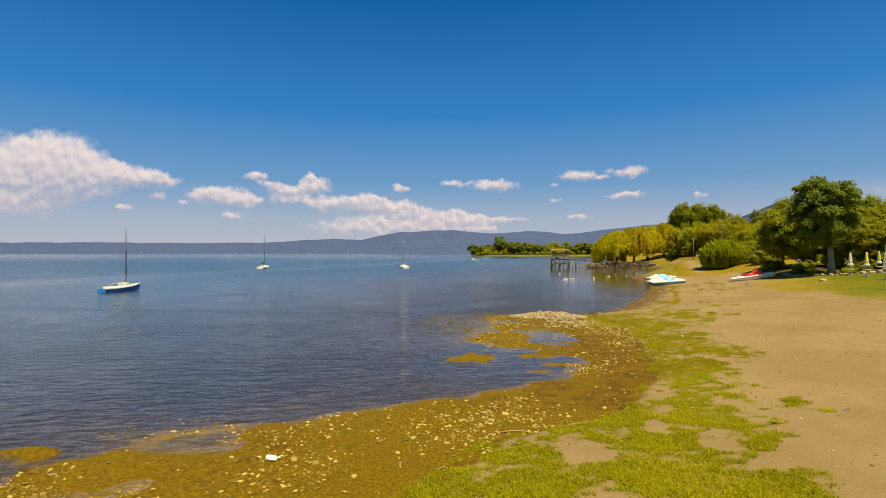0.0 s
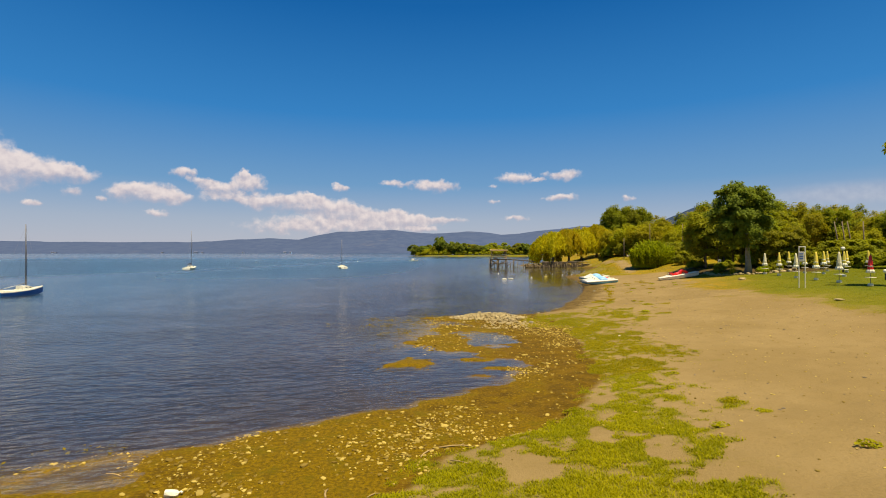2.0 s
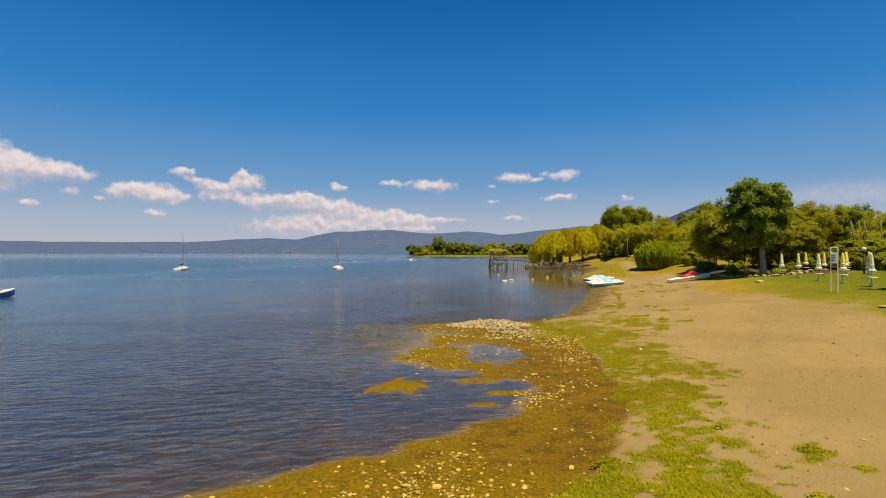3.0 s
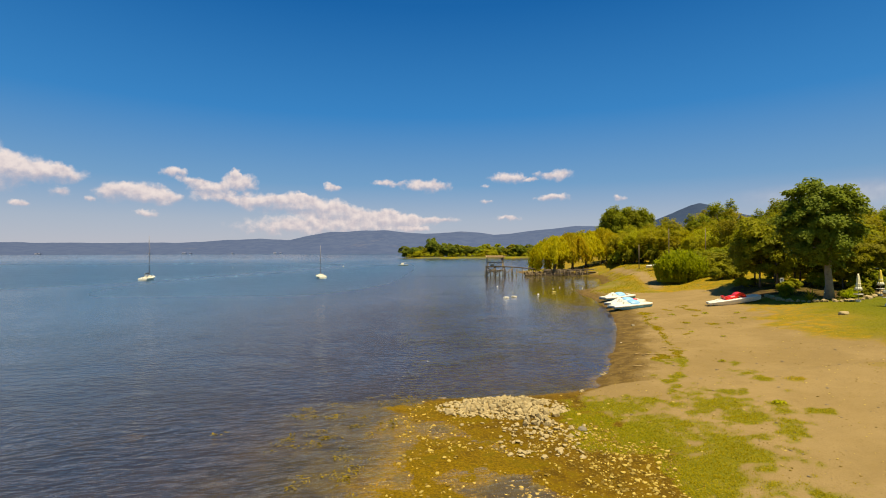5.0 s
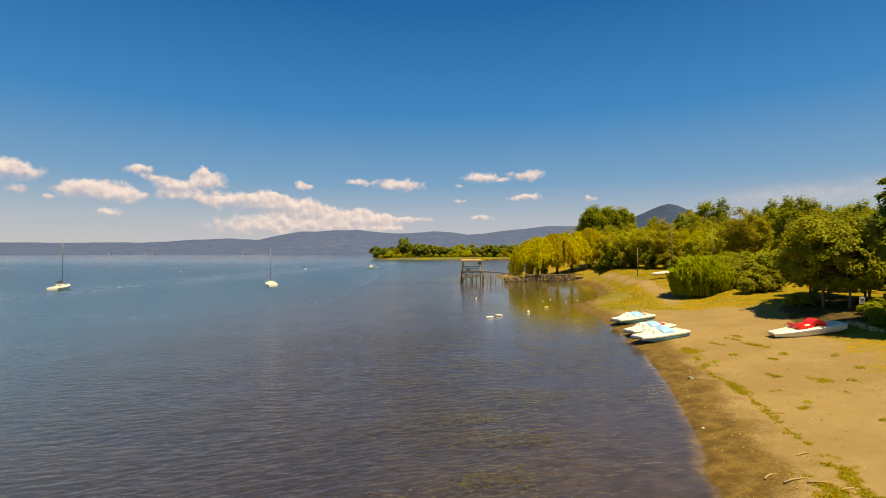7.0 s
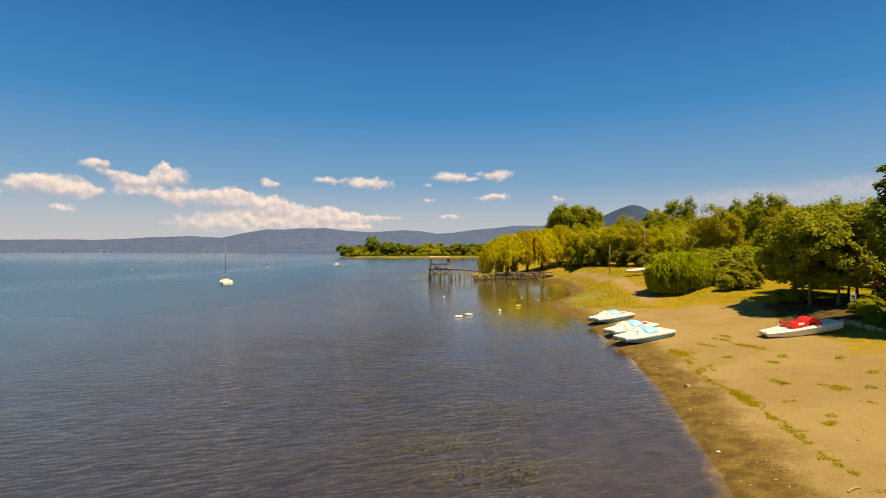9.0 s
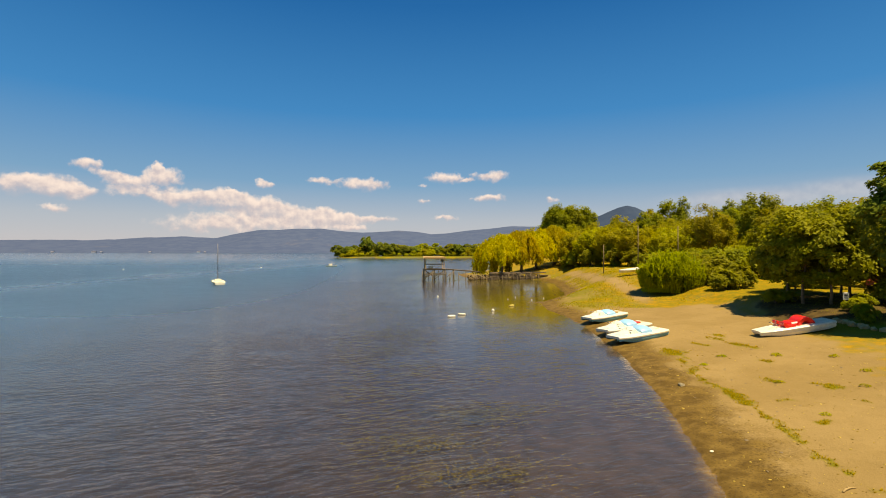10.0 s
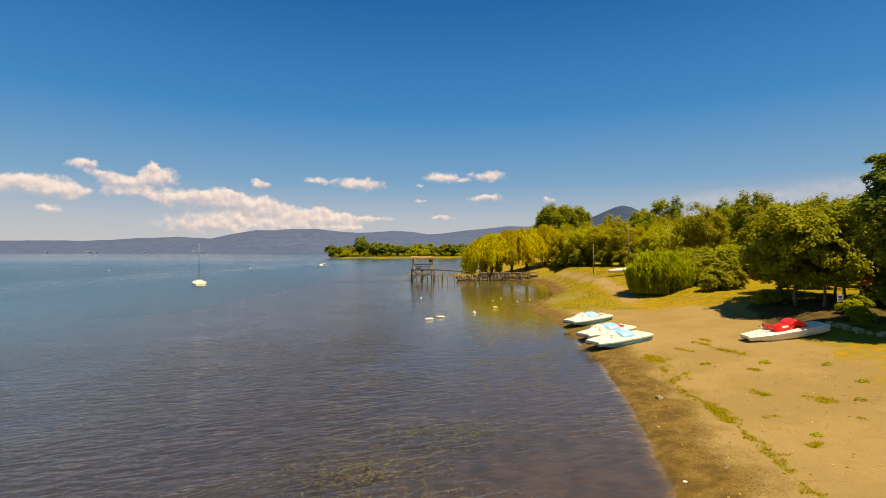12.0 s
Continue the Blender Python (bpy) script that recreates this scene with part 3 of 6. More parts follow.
BEACH_GRASS = [(9.7, 28.6, 0.9, 1.1), (9.9, 27.1, 0.6, 0.8), (10.4, 29.3, 0.6, 0.5), (9.3, 26.9, 0.35, 0.5), (11.4, 27.9, 0.3, 0.35), (11.1, 27.2, 0.34, 0.3), (10.5, 26.3, 0.4, 0.45), (10.1, 25.5, 0.4, 0.4), (12.0, 27.0, 0.33, 0.42),
               (8.8, 26.6, 0.18, 0.2), (9.2, 25.5, 0.22, 0.25), (12.7, 31.9, 0.4, 0.55), (12.6, 30.6, 0.28, 0.28), (13.5, 30.1, 0.22, 0.35), (13.4, 34.1, 0.2, 0.3), (8.6, 29.4, 0.28, 0.42), (9.2, 30.5, 0.2, 0.25),
               (9.15, 31.4, 0.22, 1.1), (13.18, 33.65, 0.15, 0.16), (12.72, 31.08, 0.2, 0.14), (11.35, 31.25, 0.18, 0.14), (8.15, 28.69, 0.32, 0.3), (10.73, 35.45, 0.22, 0.6), (12.44, 28.96, 0.15, 0.12)]
FAR_GRASS = [(11.2, 36.4, 0.3, 0.9), (17.2, 53.8, 0.55, 0.9), (16.1, 50.2, 0.35, 0.42), (21.2, 54.2, 0.25, 0.8), (19.6, 55.5, 0.26, 0.6), (21.2, 56.3, 0.32, 0.6), (15.3, 42.7, 0.24, 0.2), (18.7, 45.8, 0.28, 0.42), (18.1, 43.9, 0.12, 0.2),
             (22.0, 57.0, 0.3, 0.5), (17.5, 47.6, 0.2, 0.3), (16.0, 45.0, 0.2, 0.2), (19.7, 50.4, 0.25, 0.35)]
LINE_Y = [29.4, 31.1, 34.5, 36.5, 38.7, 40.4, 41.5, 43.4, 45.5, 47.2, 49.5, 54]
LINE_X = [8.6, 9.2, 11.3, 12.0, 12.7, 13.1, 13.4, 14.1, 14.7, 15.1, 15.4, 17.2]
BARE = [(1.55, 7.2, 0.5, 0.5), (3.95, 7.5, 0.3, 0.6), (4.35, 15.3, 0.4, 3.0), (5.4, 22.0, 0.35, 3.0), (3.2, 8.6, 0.25, 0.6), (4.4, 6.3, 0.3, 0.3)]


def patches(x, y, *lists):
    """How thickly grass grows at a place on the beach: 0.5 on the edge of a patch, over 1 within."""
    rag = (fbm(x, y, 1.3, 2, 71) - 0.5) * 1.1 + (fbm(x, y, 4.0, 3, 72) - 0.5) * 1.9
    best = np.zeros(np.shape(x)) - 1.0
    for spots in lists:
        for mx, my, rx, ry in spots:
            r = np.sqrt(((x - mx) / rx) ** 2 + ((y - my) / ry) ** 2)
            best = np.maximum(best, 1.30 - r * 0.75)
    off = np.abs(x - np.interp(y, LINE_Y, LINE_X))
    line = np.where((y > 29.4) & (y < 54), 1.25 - off / 0.36 - 0.9 * smooth(0.45, 0.6, fbm(x, y, 0.5, 2, 73)) * smooth(48, 36, np.abs(y - 60) + 20) - 0.35 * smooth(46, 52, y), -1)
    best = np.maximum(best, line - 0.55 * smooth(0.42, 0.6, fbm(x, y, 0.9, 2, 74)))
    for mx, my, rx, ry in BARE:
        r = np.sqrt(((x - mx) / rx) ** 2 + ((y - my) / ry) ** 2)
        best = best - 1.1 * smooth(1.25, 0.75, r + rag * 0.5)
    return best + rag


def all_grass(x, y):
    return patches(x, y, NEAR_GRASS, BELT_GRASS, BEACH_GRASS, FAR_GRASS)


def edge(y):
    return np.interp(y, EDGE_Y, EDGE_X)


def land(x, y):
    """Height of ground or lake bed, and how much of it is wet mud."""
    x, y = np.asarray(x, float), np.asarray(y, float)
    wob = (fbm(x, y, 0.6, 3, 5) - 0.5) * 0.9 * smooth(60, 30, y) + (fbm(x, y, 0.12, 2, 9) - 0.5) * 1.2 * smooth(60, 110, y)
    d = x - edge(y) + wob
    w = x - np.interp(y, WATER_Y, WATER_X) + wob + (fbm(x, y, 1.5, 3, 6) - 0.5) * 1.1 * smooth(36, 30, y)
    flatland = (y < 32)
    up = np.interp(d, RISE_D, RISE_Z) * np.where((y > 400) & (y < 560), 0.3, 1.0)
    up = up + 0.45 * smooth(12.3, 14.5, d) * smooth(52.5, 57, y)
    low = smooth(122, 127, y) * smooth(164, 158, y) * smooth(44, 31, x)
    up = up + (np.minimum(up, 1.4) - up) * low
    up = up + (1.0 - low) * (np.interp(d, BANK_D, BANK_Z) - up) * smooth(72, 92, y) * smooth(420, 300, y)
    slope = np.interp(-np.where(flatland, w, d), [0, 1, 3, 8, 16, 40, 300], [0, 0.09, 0.30, 0.7, 1.3, 2.5, 5]) * (1 - 0.5 * smooth(17, 21, y) * smooth(33, 29, y))
    span = np.maximum(np.where(flatland, edge(y) - np.interp(y, WATER_Y, WATER_X), 0.01), 0.01)
    awash = smooth(16.5, 18.5, y) * smooth(31, 28.5, y) * smooth(3.6, 2.4, x)
    awash = np.maximum(awash, smooth(-5.0, -7.0, x) * smooth(9.6, 8.6, y))
    mudz = 0.055 * np.clip((w / span), 0, 1) + 0.012 + awash * ((fbm(x, y, 0.55, 3, 37) - 0.5) * 0.16 - 0.012)
    z = np.where(d > 0, up + 0.04, np.where((w > 0) & flatland, mudz, -slope))
    for mx, my, rx, ry, h in MOUNDS:
        r = np.sqrt(((x - mx) / rx) ** 2 + ((y - my) / ry) ** 2) + (fbm(x, y, 1.9, 3, 33) - 0.5) * 1.5
        z = z + (h - z) * smooth(1.35, 0.55, r)
    for mx, my, rx, ry, h in HEAP:
        z = z + h * np.exp(-1.4 * (((x - mx) / rx) ** 2 + ((y - my) / ry) ** 2))
    z = z + (fbm(x, y, 1.6, 3, 3) - 0.5) * np.where(d > 0, 0.07, 0.045) + (fbm(x, y, 7, 2, 31) - 0.5) * 0.025
    return z, d, w


def gz(x, y):
    return float(land(np.array([x]), np.array([y]))[0][0])


def grid_axis(stops):
    """Coordinates from (end, step) pairs, each step kept up to its end."""
    out = [stops[0][0]]
    for end, step in stops[1:]:
        k = max(1, round((end - out[-1]) / step))
        out += list(np.linspace(out[-1], end, k + 1)[1:])
    return np.array(out)


def build_ground():
    xs = grid_axis([(-4500, 0), (-1000, 500), (-200, 100), (-40, 10), (-14, 1.3), (27, 0.15), (60, 0.7), (200, 6), (1000, 80), (4500, 500)])
    ys = grid_axis([(-300, 0), (-20, 20), (2.5, 0.9), (50, 0.15), (140, 0.6), (200, 3), (560, 8), (1500, 90), (4500, 500)])
    x, y = np.meshgrid(xs, ys)
    z, d, w = land(x, y)
    nx, ny = len(xs), len(ys)
    i = np.arange(nx * ny).reshape(ny, nx)
    faces = np.stack([i[:-1, :-1], i[:-1, 1:], i[1:, 1:], i[1:, :-1]], -1).reshape(-1, 4)
    me = mesh_of("ground", np.stack([x, y, z], -1).reshape(-1, 3), faces)
    n1, n2 = fbm(x, y, 0.35, 3, 11), fbm(x, y, 1.1, 3, 12)
    near = smooth(34, 27, y)
    # grass: patches on the beach, a thin line along it, the lawn, the dry bank of the bay
    beach = all_grass(x, y) * np.where(y > 25, smooth(-2.6, -1.6, d), smooth(-0.35, 0.1, d))
    lawn = smooth(np.interp(y, [10, 30, 36, 45, 55, 62, 67, 74], [12, 12.2, 10.2, 7.8, 9.0, 12.0, 12, 3.0]), np.interp(y, [10, 30, 36, 45, 55, 62, 67, 74], [15, 15.5, 14, 11.0, 12.0, 15, 15, 5.5]), d + (n1 - 0.5) * 5 + (n2 - 0.5) * 3) * (0.6 + 0.45 * n1 + 0.4 * smooth(13, 19, d))
    track = np.exp(-((x - np.interp(y, [74, 78, 83, 89, 102, 110, 117], [26.8, 27.8, 28.4, 29.6, 33.4, 35.2, 36.4])) / 0.85) ** 2) * smooth(72, 78, y) * smooth(124, 116, y)
    bank = smooth(70, 76, y) * smooth(1.0, 3.6, d + (n2 - 0.5) * 2) * (0.45 + 0.7 * n1 + 0.5 * smooth(300, 400, y))
    grass = np.clip(np.maximum.reduce([beach, lawn, bank]), 0, 1.1) * (1 - np.clip(1.5 * track, 0, 1))
    wet = np.where(d > 0, np.clip(1.25 - d / np.where(y < 32, 0.5, 1.5 + 2.3 * n2), 0, 1), 1.0)
    damp = smooth(30.5, 32.5, y)
    algae = np.where(d > 0, 0, np.clip(0.08 + 1.1 * n1 - 0.45 * smooth(1.5, 3.5, x) * smooth(9, 12, y), 0, 1)) * near * smooth(-1.6, 0.1, w)
    algae = np.maximum(algae, (0.2 + 0.9 * n2) * smooth(19, 23, y) * smooth(31, 29.5, y) * smooth(3.2, 0.8, x) * smooth(-3, -1, w))
    for mx, my, rx, ry, h in [q for q in MOUNDS if q[4] > 0 and q[1] < 40]:
        algae = np.maximum(algae, 0.95 * np.exp(-0.6 * (((x - mx) / rx) ** 2 + ((y - my) / ry) ** 2)))
    for k, (mx, my, rx, ry) in enumerate(WEEDS):
        algae = np.maximum(algae, ((0.05 if k < 6 else 0.1) + (1.0 if k < 6 else 1.5) * n2) * np.exp(-(((x - mx) / rx) ** 2 + ((y - my) / ry) ** 2)))
    # where the bed takes its painted underwater dimming
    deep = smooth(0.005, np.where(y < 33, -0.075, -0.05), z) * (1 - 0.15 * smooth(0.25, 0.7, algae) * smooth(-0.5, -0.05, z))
    arid = np.clip(smooth(15.5, 11.5, d + 4 * (n1 - 0.5)) * smooth(10, 30, y) * smooth(7.5, 9, d) + 0.8 * smooth(56, 59, y) * smooth(74, 70, y) * smooth(8, 12, d) + smooth(70, 76, y) * smooth(0.35, 0.6, n1 + 0.05 * (d - 5)) * smooth(420, 300, y), 0, 1)
    # bare earth and leaf litter under the grove, darkened for the trees' shade
    shaded_soil = smooth(1.15, 0.8, np.sqrt(((x - 35.5) / 8.0) ** 2 + ((y - 58.5) / 7.5) ** 2) + (n1 - 0.5) * 0.5)
    grass = grass * (1 - 0.85 * shaded_soil)
    for name, v in (("grass", grass), ("shaded_soil", shaded_soil), ("wet", wet), ("algae", algae), ("deep", deep), ("damp", damp), ("upwelling", smooth(6, 50, 0.15 * y - x)), ("shoal", np.maximum.reduce([np.exp(-((x - 1.0) / 2.5) ** 2 - ((y - 20.5) / 4.5) ** 2), smooth(12, 36, y) * (np.interp(y, [20, 45, 75], [0.0, 0.2, 0.4]) + 0.6 * smooth(-14, -1, d)), 0.6 * near * smooth(-9.0, -1.0, w)])), ("dry", arid), ("olive", np.maximum(smooth(60, 74, y) * smooth(np.interp(y, [70, 110], [-11, -20]), np.interp(y, [70, 110], [-3, -8]), d) * smooth(200, 150, y), 0.4 * smooth(19, 24, y) * smooth(34, 31, y) * smooth(-6, -1, w))), ("lush", np.where(y > 66, 0.2 * n1, smooth(14, 20, d + 5 * (n1 - 0.5))))):
        a = me.attributes.new(name, "FLOAT", "POINT")
        a.data.foreach_set("value", np.ascontiguousarray(v.reshape(-1), dtype=np.float32))
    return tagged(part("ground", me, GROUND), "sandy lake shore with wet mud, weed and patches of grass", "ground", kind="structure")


build_ground()
lake = tagged(part("water", mesh_of("water", [(-4500, -300, 0), (4500, -300, 0), (4500, 4500, 0), (-4500, 4500, 0)], [(0, 1, 2, 3)]), WATER), "calm blue lake water with small ripples", "lake", kind="structure")
lake.visible_shadow = False


def build_hills(name, label, mat, knots, y0, y1, seed, rough):
    xs = np.linspace(knots[0][0], knots[-1][0], 320)
    top = np.interp(xs, [k[0] for k in knots], [k[1] for k in knots]) + (fbm(xs, xs * 0, 0.012, 4, seed) - 0.5) * rough
    rows = []
    for v in np.linspace(0, 1.25, 26):
        y = y0 + (y1 - y0) * v
        prof = smooth(-0.08, 1.0, np.array(v)) if v <= 1 else 1 - (v - 1) * 1.5
        bumpy = (fbm(xs, xs * 0 + y, 0.003, 3, seed + 3) - 0.5) * 0.16 * math.sin(math.pi * min(v, 1))
        rows.append(np.stack([xs * (0.75 + 0.25 * v), xs * 0 + y, top * (prof + bumpy) - 2.0], -1))
    v = np.concatenate(rows)
    m = len(xs)
    i = np.arange(len(v)).reshape(-1, m)
    f = np.stack([i[:-1, :-1], i[:-1, 1:], i[1:, 1:], i[1:, :-1]], -1).reshape(-1, 4)
    return tagged(part(name, mesh_of(name, v, f), mat), label, "hills", kind="structure")


build_hills("backdrop_hills", "long low range of wooded hills, tinted haze-blue, beyond the lake", HILL,
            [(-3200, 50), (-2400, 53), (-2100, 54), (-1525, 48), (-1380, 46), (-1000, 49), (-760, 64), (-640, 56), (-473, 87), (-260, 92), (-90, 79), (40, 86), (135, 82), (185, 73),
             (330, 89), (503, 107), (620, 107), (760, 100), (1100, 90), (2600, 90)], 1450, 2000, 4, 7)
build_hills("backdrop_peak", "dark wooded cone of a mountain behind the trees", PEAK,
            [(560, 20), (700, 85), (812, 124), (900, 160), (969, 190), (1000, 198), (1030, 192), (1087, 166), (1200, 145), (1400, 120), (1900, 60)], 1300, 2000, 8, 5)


def make_far_house(x, y, length, high):
    """A white house on the far shore."""
    h = thing("far_house", "small white house on the far shore of the lake", "house", pose(x, y, 1.0, 0, 0, 8), "houses on the far shore")
    part("wall", box(length, 9, high, (0, 0, high / 2), 0.05), HAZE_WHITE, h)
    part("roof", loft([[(sx * (length / 2 + 0.5), -5, high), (sx * (length / 2 + 0.5), 0, high + 1.2), (sx * (length / 2 + 0.5), 5, high), (sx * (length / 2 + 0.5), 0, high - 0.1)] for sx in (-1, 1)]), HAZE_ROOF, h)
    for k in range(3):
        part("window", box(0.8, 0.1, 1.0, ((k - 1) * length * 0.28, -4.53, high * 0.55), 0.0), GLASS_DARK, h)


for x, length, high in ((-1160, 9, 5), (-1152, 6, 4), (-840, 9, 4), (-742, 16, 5), (-724, 8, 4), (-606, 8, 4), (-486, 12, 5), (-470, 7, 4)):
    make_far_house(x, 1395, length * 0.6, high * 0.62)


# ---- trees and bushes ----
def leaves(name, centres, sizes, outward, aspect=1.7, tilt=0.42):
    """One mesh of folded leaves round the given centres; outward sets where their faces turn."""
    k = len(centres)
    nrm = outward + rng.normal(0, tilt, (k, 3))
    nrm /= np.linalg.norm(nrm, axis=1, keepdims=True) + 1e-9
    axis = rng.normal(0, 1, (k, 3))
    axis -= nrm * (axis * nrm).sum(1, keepdims=True)
    axis /= np.linalg.norm(axis, axis=1, keepdims=True) + 1e-9
    side = np.cross(nrm, axis)
    s = np.asarray(sizes).reshape(-1, 1)
    v = np.stack([centres - axis * s * 0.5, centres + side * s * 0.5 / aspect + nrm * s * 0.08, centres + axis * s * 0.5, centres - side * s * 0.5 / aspect + nrm * s * 0.08], 1)
    f = np.arange(4 * k).reshape(-1, 4)
    return mesh_of(name, v.reshape(-1, 3), f, True)


def crown_points(radius, low, high, clumps, per, spread, seed, taper=0.8, gap=0.25, layer=0.13):
    """Leaf places on layered, drooping sprays over a lumpy dome between two heights, and the sprays' centres."""
    r = np.random.default_rng(seed)
    mid, half = (low + high) / 2, (high - low) / 2
    c = r.normal(0, 1, (clumps, 3))
    c /= np.linalg.norm(c, axis=1, keepdims=True)
    lump = 0.78 + 0.30 * r.random(clumps) + 0.10 * np.sin(5 * np.arctan2(c[:, 1], c[:, 0]) + seed) * np.cos(4 * c[:, 2] + seed)
    depth = np.where(r.random(clumps) < gap, 0.45, 0.86) * lump
    up = c[:, 2]
    wide = radius * depth * np.where(up > 0, 1.0, taper)
    c = np.stack([c[:, 0] * wide, c[:, 1] * wide, mid + up * half * depth], -1)
    pts, out = [], []
    for q in c:
        k = int(per * r.uniform(0.6, 1.4))
        away = (q - (0, 0, mid)) / (np.linalg.norm(q - (0, 0, mid)) + 1e-6)
        lie = np.array((0, 0, 1.0)) + away * (0.55, 0.55, 0.1) + r.normal(0, 0.22, 3)
        lie /= np.linalg.norm(lie)
        e1 = np.cross(lie, (0.3, 0.9, 0.1))
        e1 /= np.linalg.norm(e1)
        e2 = np.cross(lie, e1)
        size = spread * r.uniform(0.65, 1.45)
        a, rad = r.uniform(0, 2 * math.pi, k), np.sqrt(r.random(k)) * size
        rad = rad * (0.72 + 0.34 * np.cos(3 * a + r.uniform(0, 6)) * np.cos(2 * a + r.uniform(0, 6)))
        flat = (np.cos(a) * rad)[:, None] * e1 + (np.sin(a) * rad)[:, None] * e2
        rise = (np.clip(r.normal(0, layer, k), -1.6 * layer, 1.6 * layer) * size - 0.22 * rad**2 / size)[:, None] * lie
        pts.append(q + flat + rise)
        out.append(np.tile(lie, (k, 1)) + flat * 0.5 / size + away * 0.15)
    return np.concatenate(pts), np.concatenate(out), c


def stem_mesh(height, base, targets, seed, lean=0.05, split=0.45, sides=8, kink=0.06):
    """A tapered trunk with root flare, and limbs that reach to the targets."""
    r = random.Random(seed)
    verts, faces = [], []

    def add(points, radii, k):
        v, f = tube_data(points, radii, k)
        o = len(verts)
        verts.extend(v)
        faces.extend(tuple(i + o for i in q) for q in f)

    steps = 7
    line = [Vector((lean * height * (t / steps) ** 1.5 + r.uniform(-1, 1) * kink * (t > 0), r.uniform(-1, 1) * kink * (t > 0), height * t / steps - 0.25 * (t == 0))) for t in range(steps + 1)]
    rad = [base * (1.45 if t == 0 else 1 - 0.72 * t / steps) for t in range(steps + 1)]
    add(line, rad, sides)
    for q in targets:
        q = Vector(q)
        t = min(0.98, max(0.22, split + 0.5 * (q.z / height - split) * r.uniform(0.6, 1.0)))
        i = min(steps - 1, int(t * steps))
        a = line[i].lerp(line[i + 1], t * steps - i)
        thick = base * (1 - 0.72 * t) * 0.45
        mid = a.lerp(q, 0.5) + Vector((r.uniform(-0.2, 0.2), r.uniform(-0.2, 0.2), 0.12 * (q - a).length))
        add([a, mid, q], [thick, thick * 0.6, thick * 0.18], 5)
    return mesh_of("trunk", verts, faces)


def make_tree(name, label, at, radius, low, high, base, leaf_mat, clumps=70, per=240, spread=0.8, leaf=0.2, seed=1, limbs=14, group="", bark=None, taper=0.8, lean=0.03, gap=0.25, category="tree", layer=0.13, shift=0.0):
    tree = thing(name, label, category, at, group)
    pts, out, cs = crown_points(radius, low, high, clumps, per, spread, seed, taper, gap, layer)
    pts, cs = pts + (shift, 0, 0), cs + (shift, 0, 0)
    sizes = leaf * np.random.default_rng(seed).uniform(0.6, 1.35, len(pts))
    part("trunk", stem_mesh(low + (high - low) * 0.72, base, cs[:limbs], seed, lean), bark or BARK, tree)
    part("crown", leaves("crown", pts, sizes, out), leaf_mat, tree)
    return tree


def spot(x, y, turn=0.0, size=1.0, sink=0.0):
    return Matrix.LocRotScale((x, y, gz(x, y) - sink), Euler((0, 0, radians(turn))), (size, size, size))


def put_copy(ob, x, y, turn, size, tall=1.0):
    c = copy_thing(ob, Matrix.Identity(4))
    c.matrix_basis = Matrix.LocRotScale((x, y, max(gz(x, y), 0.15)), Euler((0, 0, radians(turn))), (size, size, size * tall))
    return c


# the great tree over the lawn
make_tree("broadleaf_tree", "tall dark green broadleaf tree with a pale trunk on lawn", spot(31.2, 51.7), 3.15, 2.4, 10.1, 0.30, LEAF_BIG, 190, 170, 0.80, 0.27, 21, 22, bark=BARK_PALE, gap=0.25, layer=0.2, taper=0.95, shift=-0.8, lean=-0.02)
# the thin-stemmed grove behind the red pedal boat
GROVE = "small trees of the grove by the beach"
grove = make_tree("small_tree", "leafy green tree with a thin dark stem beside the beach", spot(36.6, 66.6), 2.5, 1.2, 6.5, 0.085, LEAF_BROAD, 100, 100, 0.8, 0.27, 5, 12, GROVE, taper=1.0)
grove_b = make_tree("small_tree", "leafy green tree with a thin dark stem beside the beach", spot(31.4, 60.9), 2.8, 1.25, 7.4, 0.10, LEAF_BROAD, 116, 100, 0.85, 0.27, 9, 14, GROVE, taper=1.0)
for x, y, turn, size, tall, src in ((32.5, 63.6, 120, 0.98, 1.0, grove_b), (32.0, 59.3, 210, 0.95, 1.0, grove_b), (34.2, 60.0, 300, 1.0, 1.02, grove_b), 
                                    (36.6, 59.2, 160, 1.0, 0.95, grove_b), (37.5, 64.0, 250, 1.0, 1.0, grove), (39.4, 60.8, 10, 1.05, 0.95, grove_b),
                                    (35.6, 55.8, 100, 0.8, 0.9, grove), (38.6, 56.6, 200, 0.85, 0.9, grove)):
    put_copy(src, x, y, turn, size, tall)
# the trees whose shade and crown just reach in from the beach
make_tree("beach_tree", "broadleaf tree with pale leaves standing on the sand", spot(15.3, 7.8), 2.9, 4.2, 9.3, 0.24, LEAF_BROAD, 60, 130, 0.85, 0.30, 33, 14)
make_tree("slender_tree", "slender broadleaf tree with a high leafy crown on the lawn", spot(27.95, 28.85), 1.5, 6.2, 9.7, 0.10, LEAF_BROAD, 34, 80, 0.6, 0.26, 35, 10)

# willows on the stone point
WILLOWS = "weeping willows on the stone point"


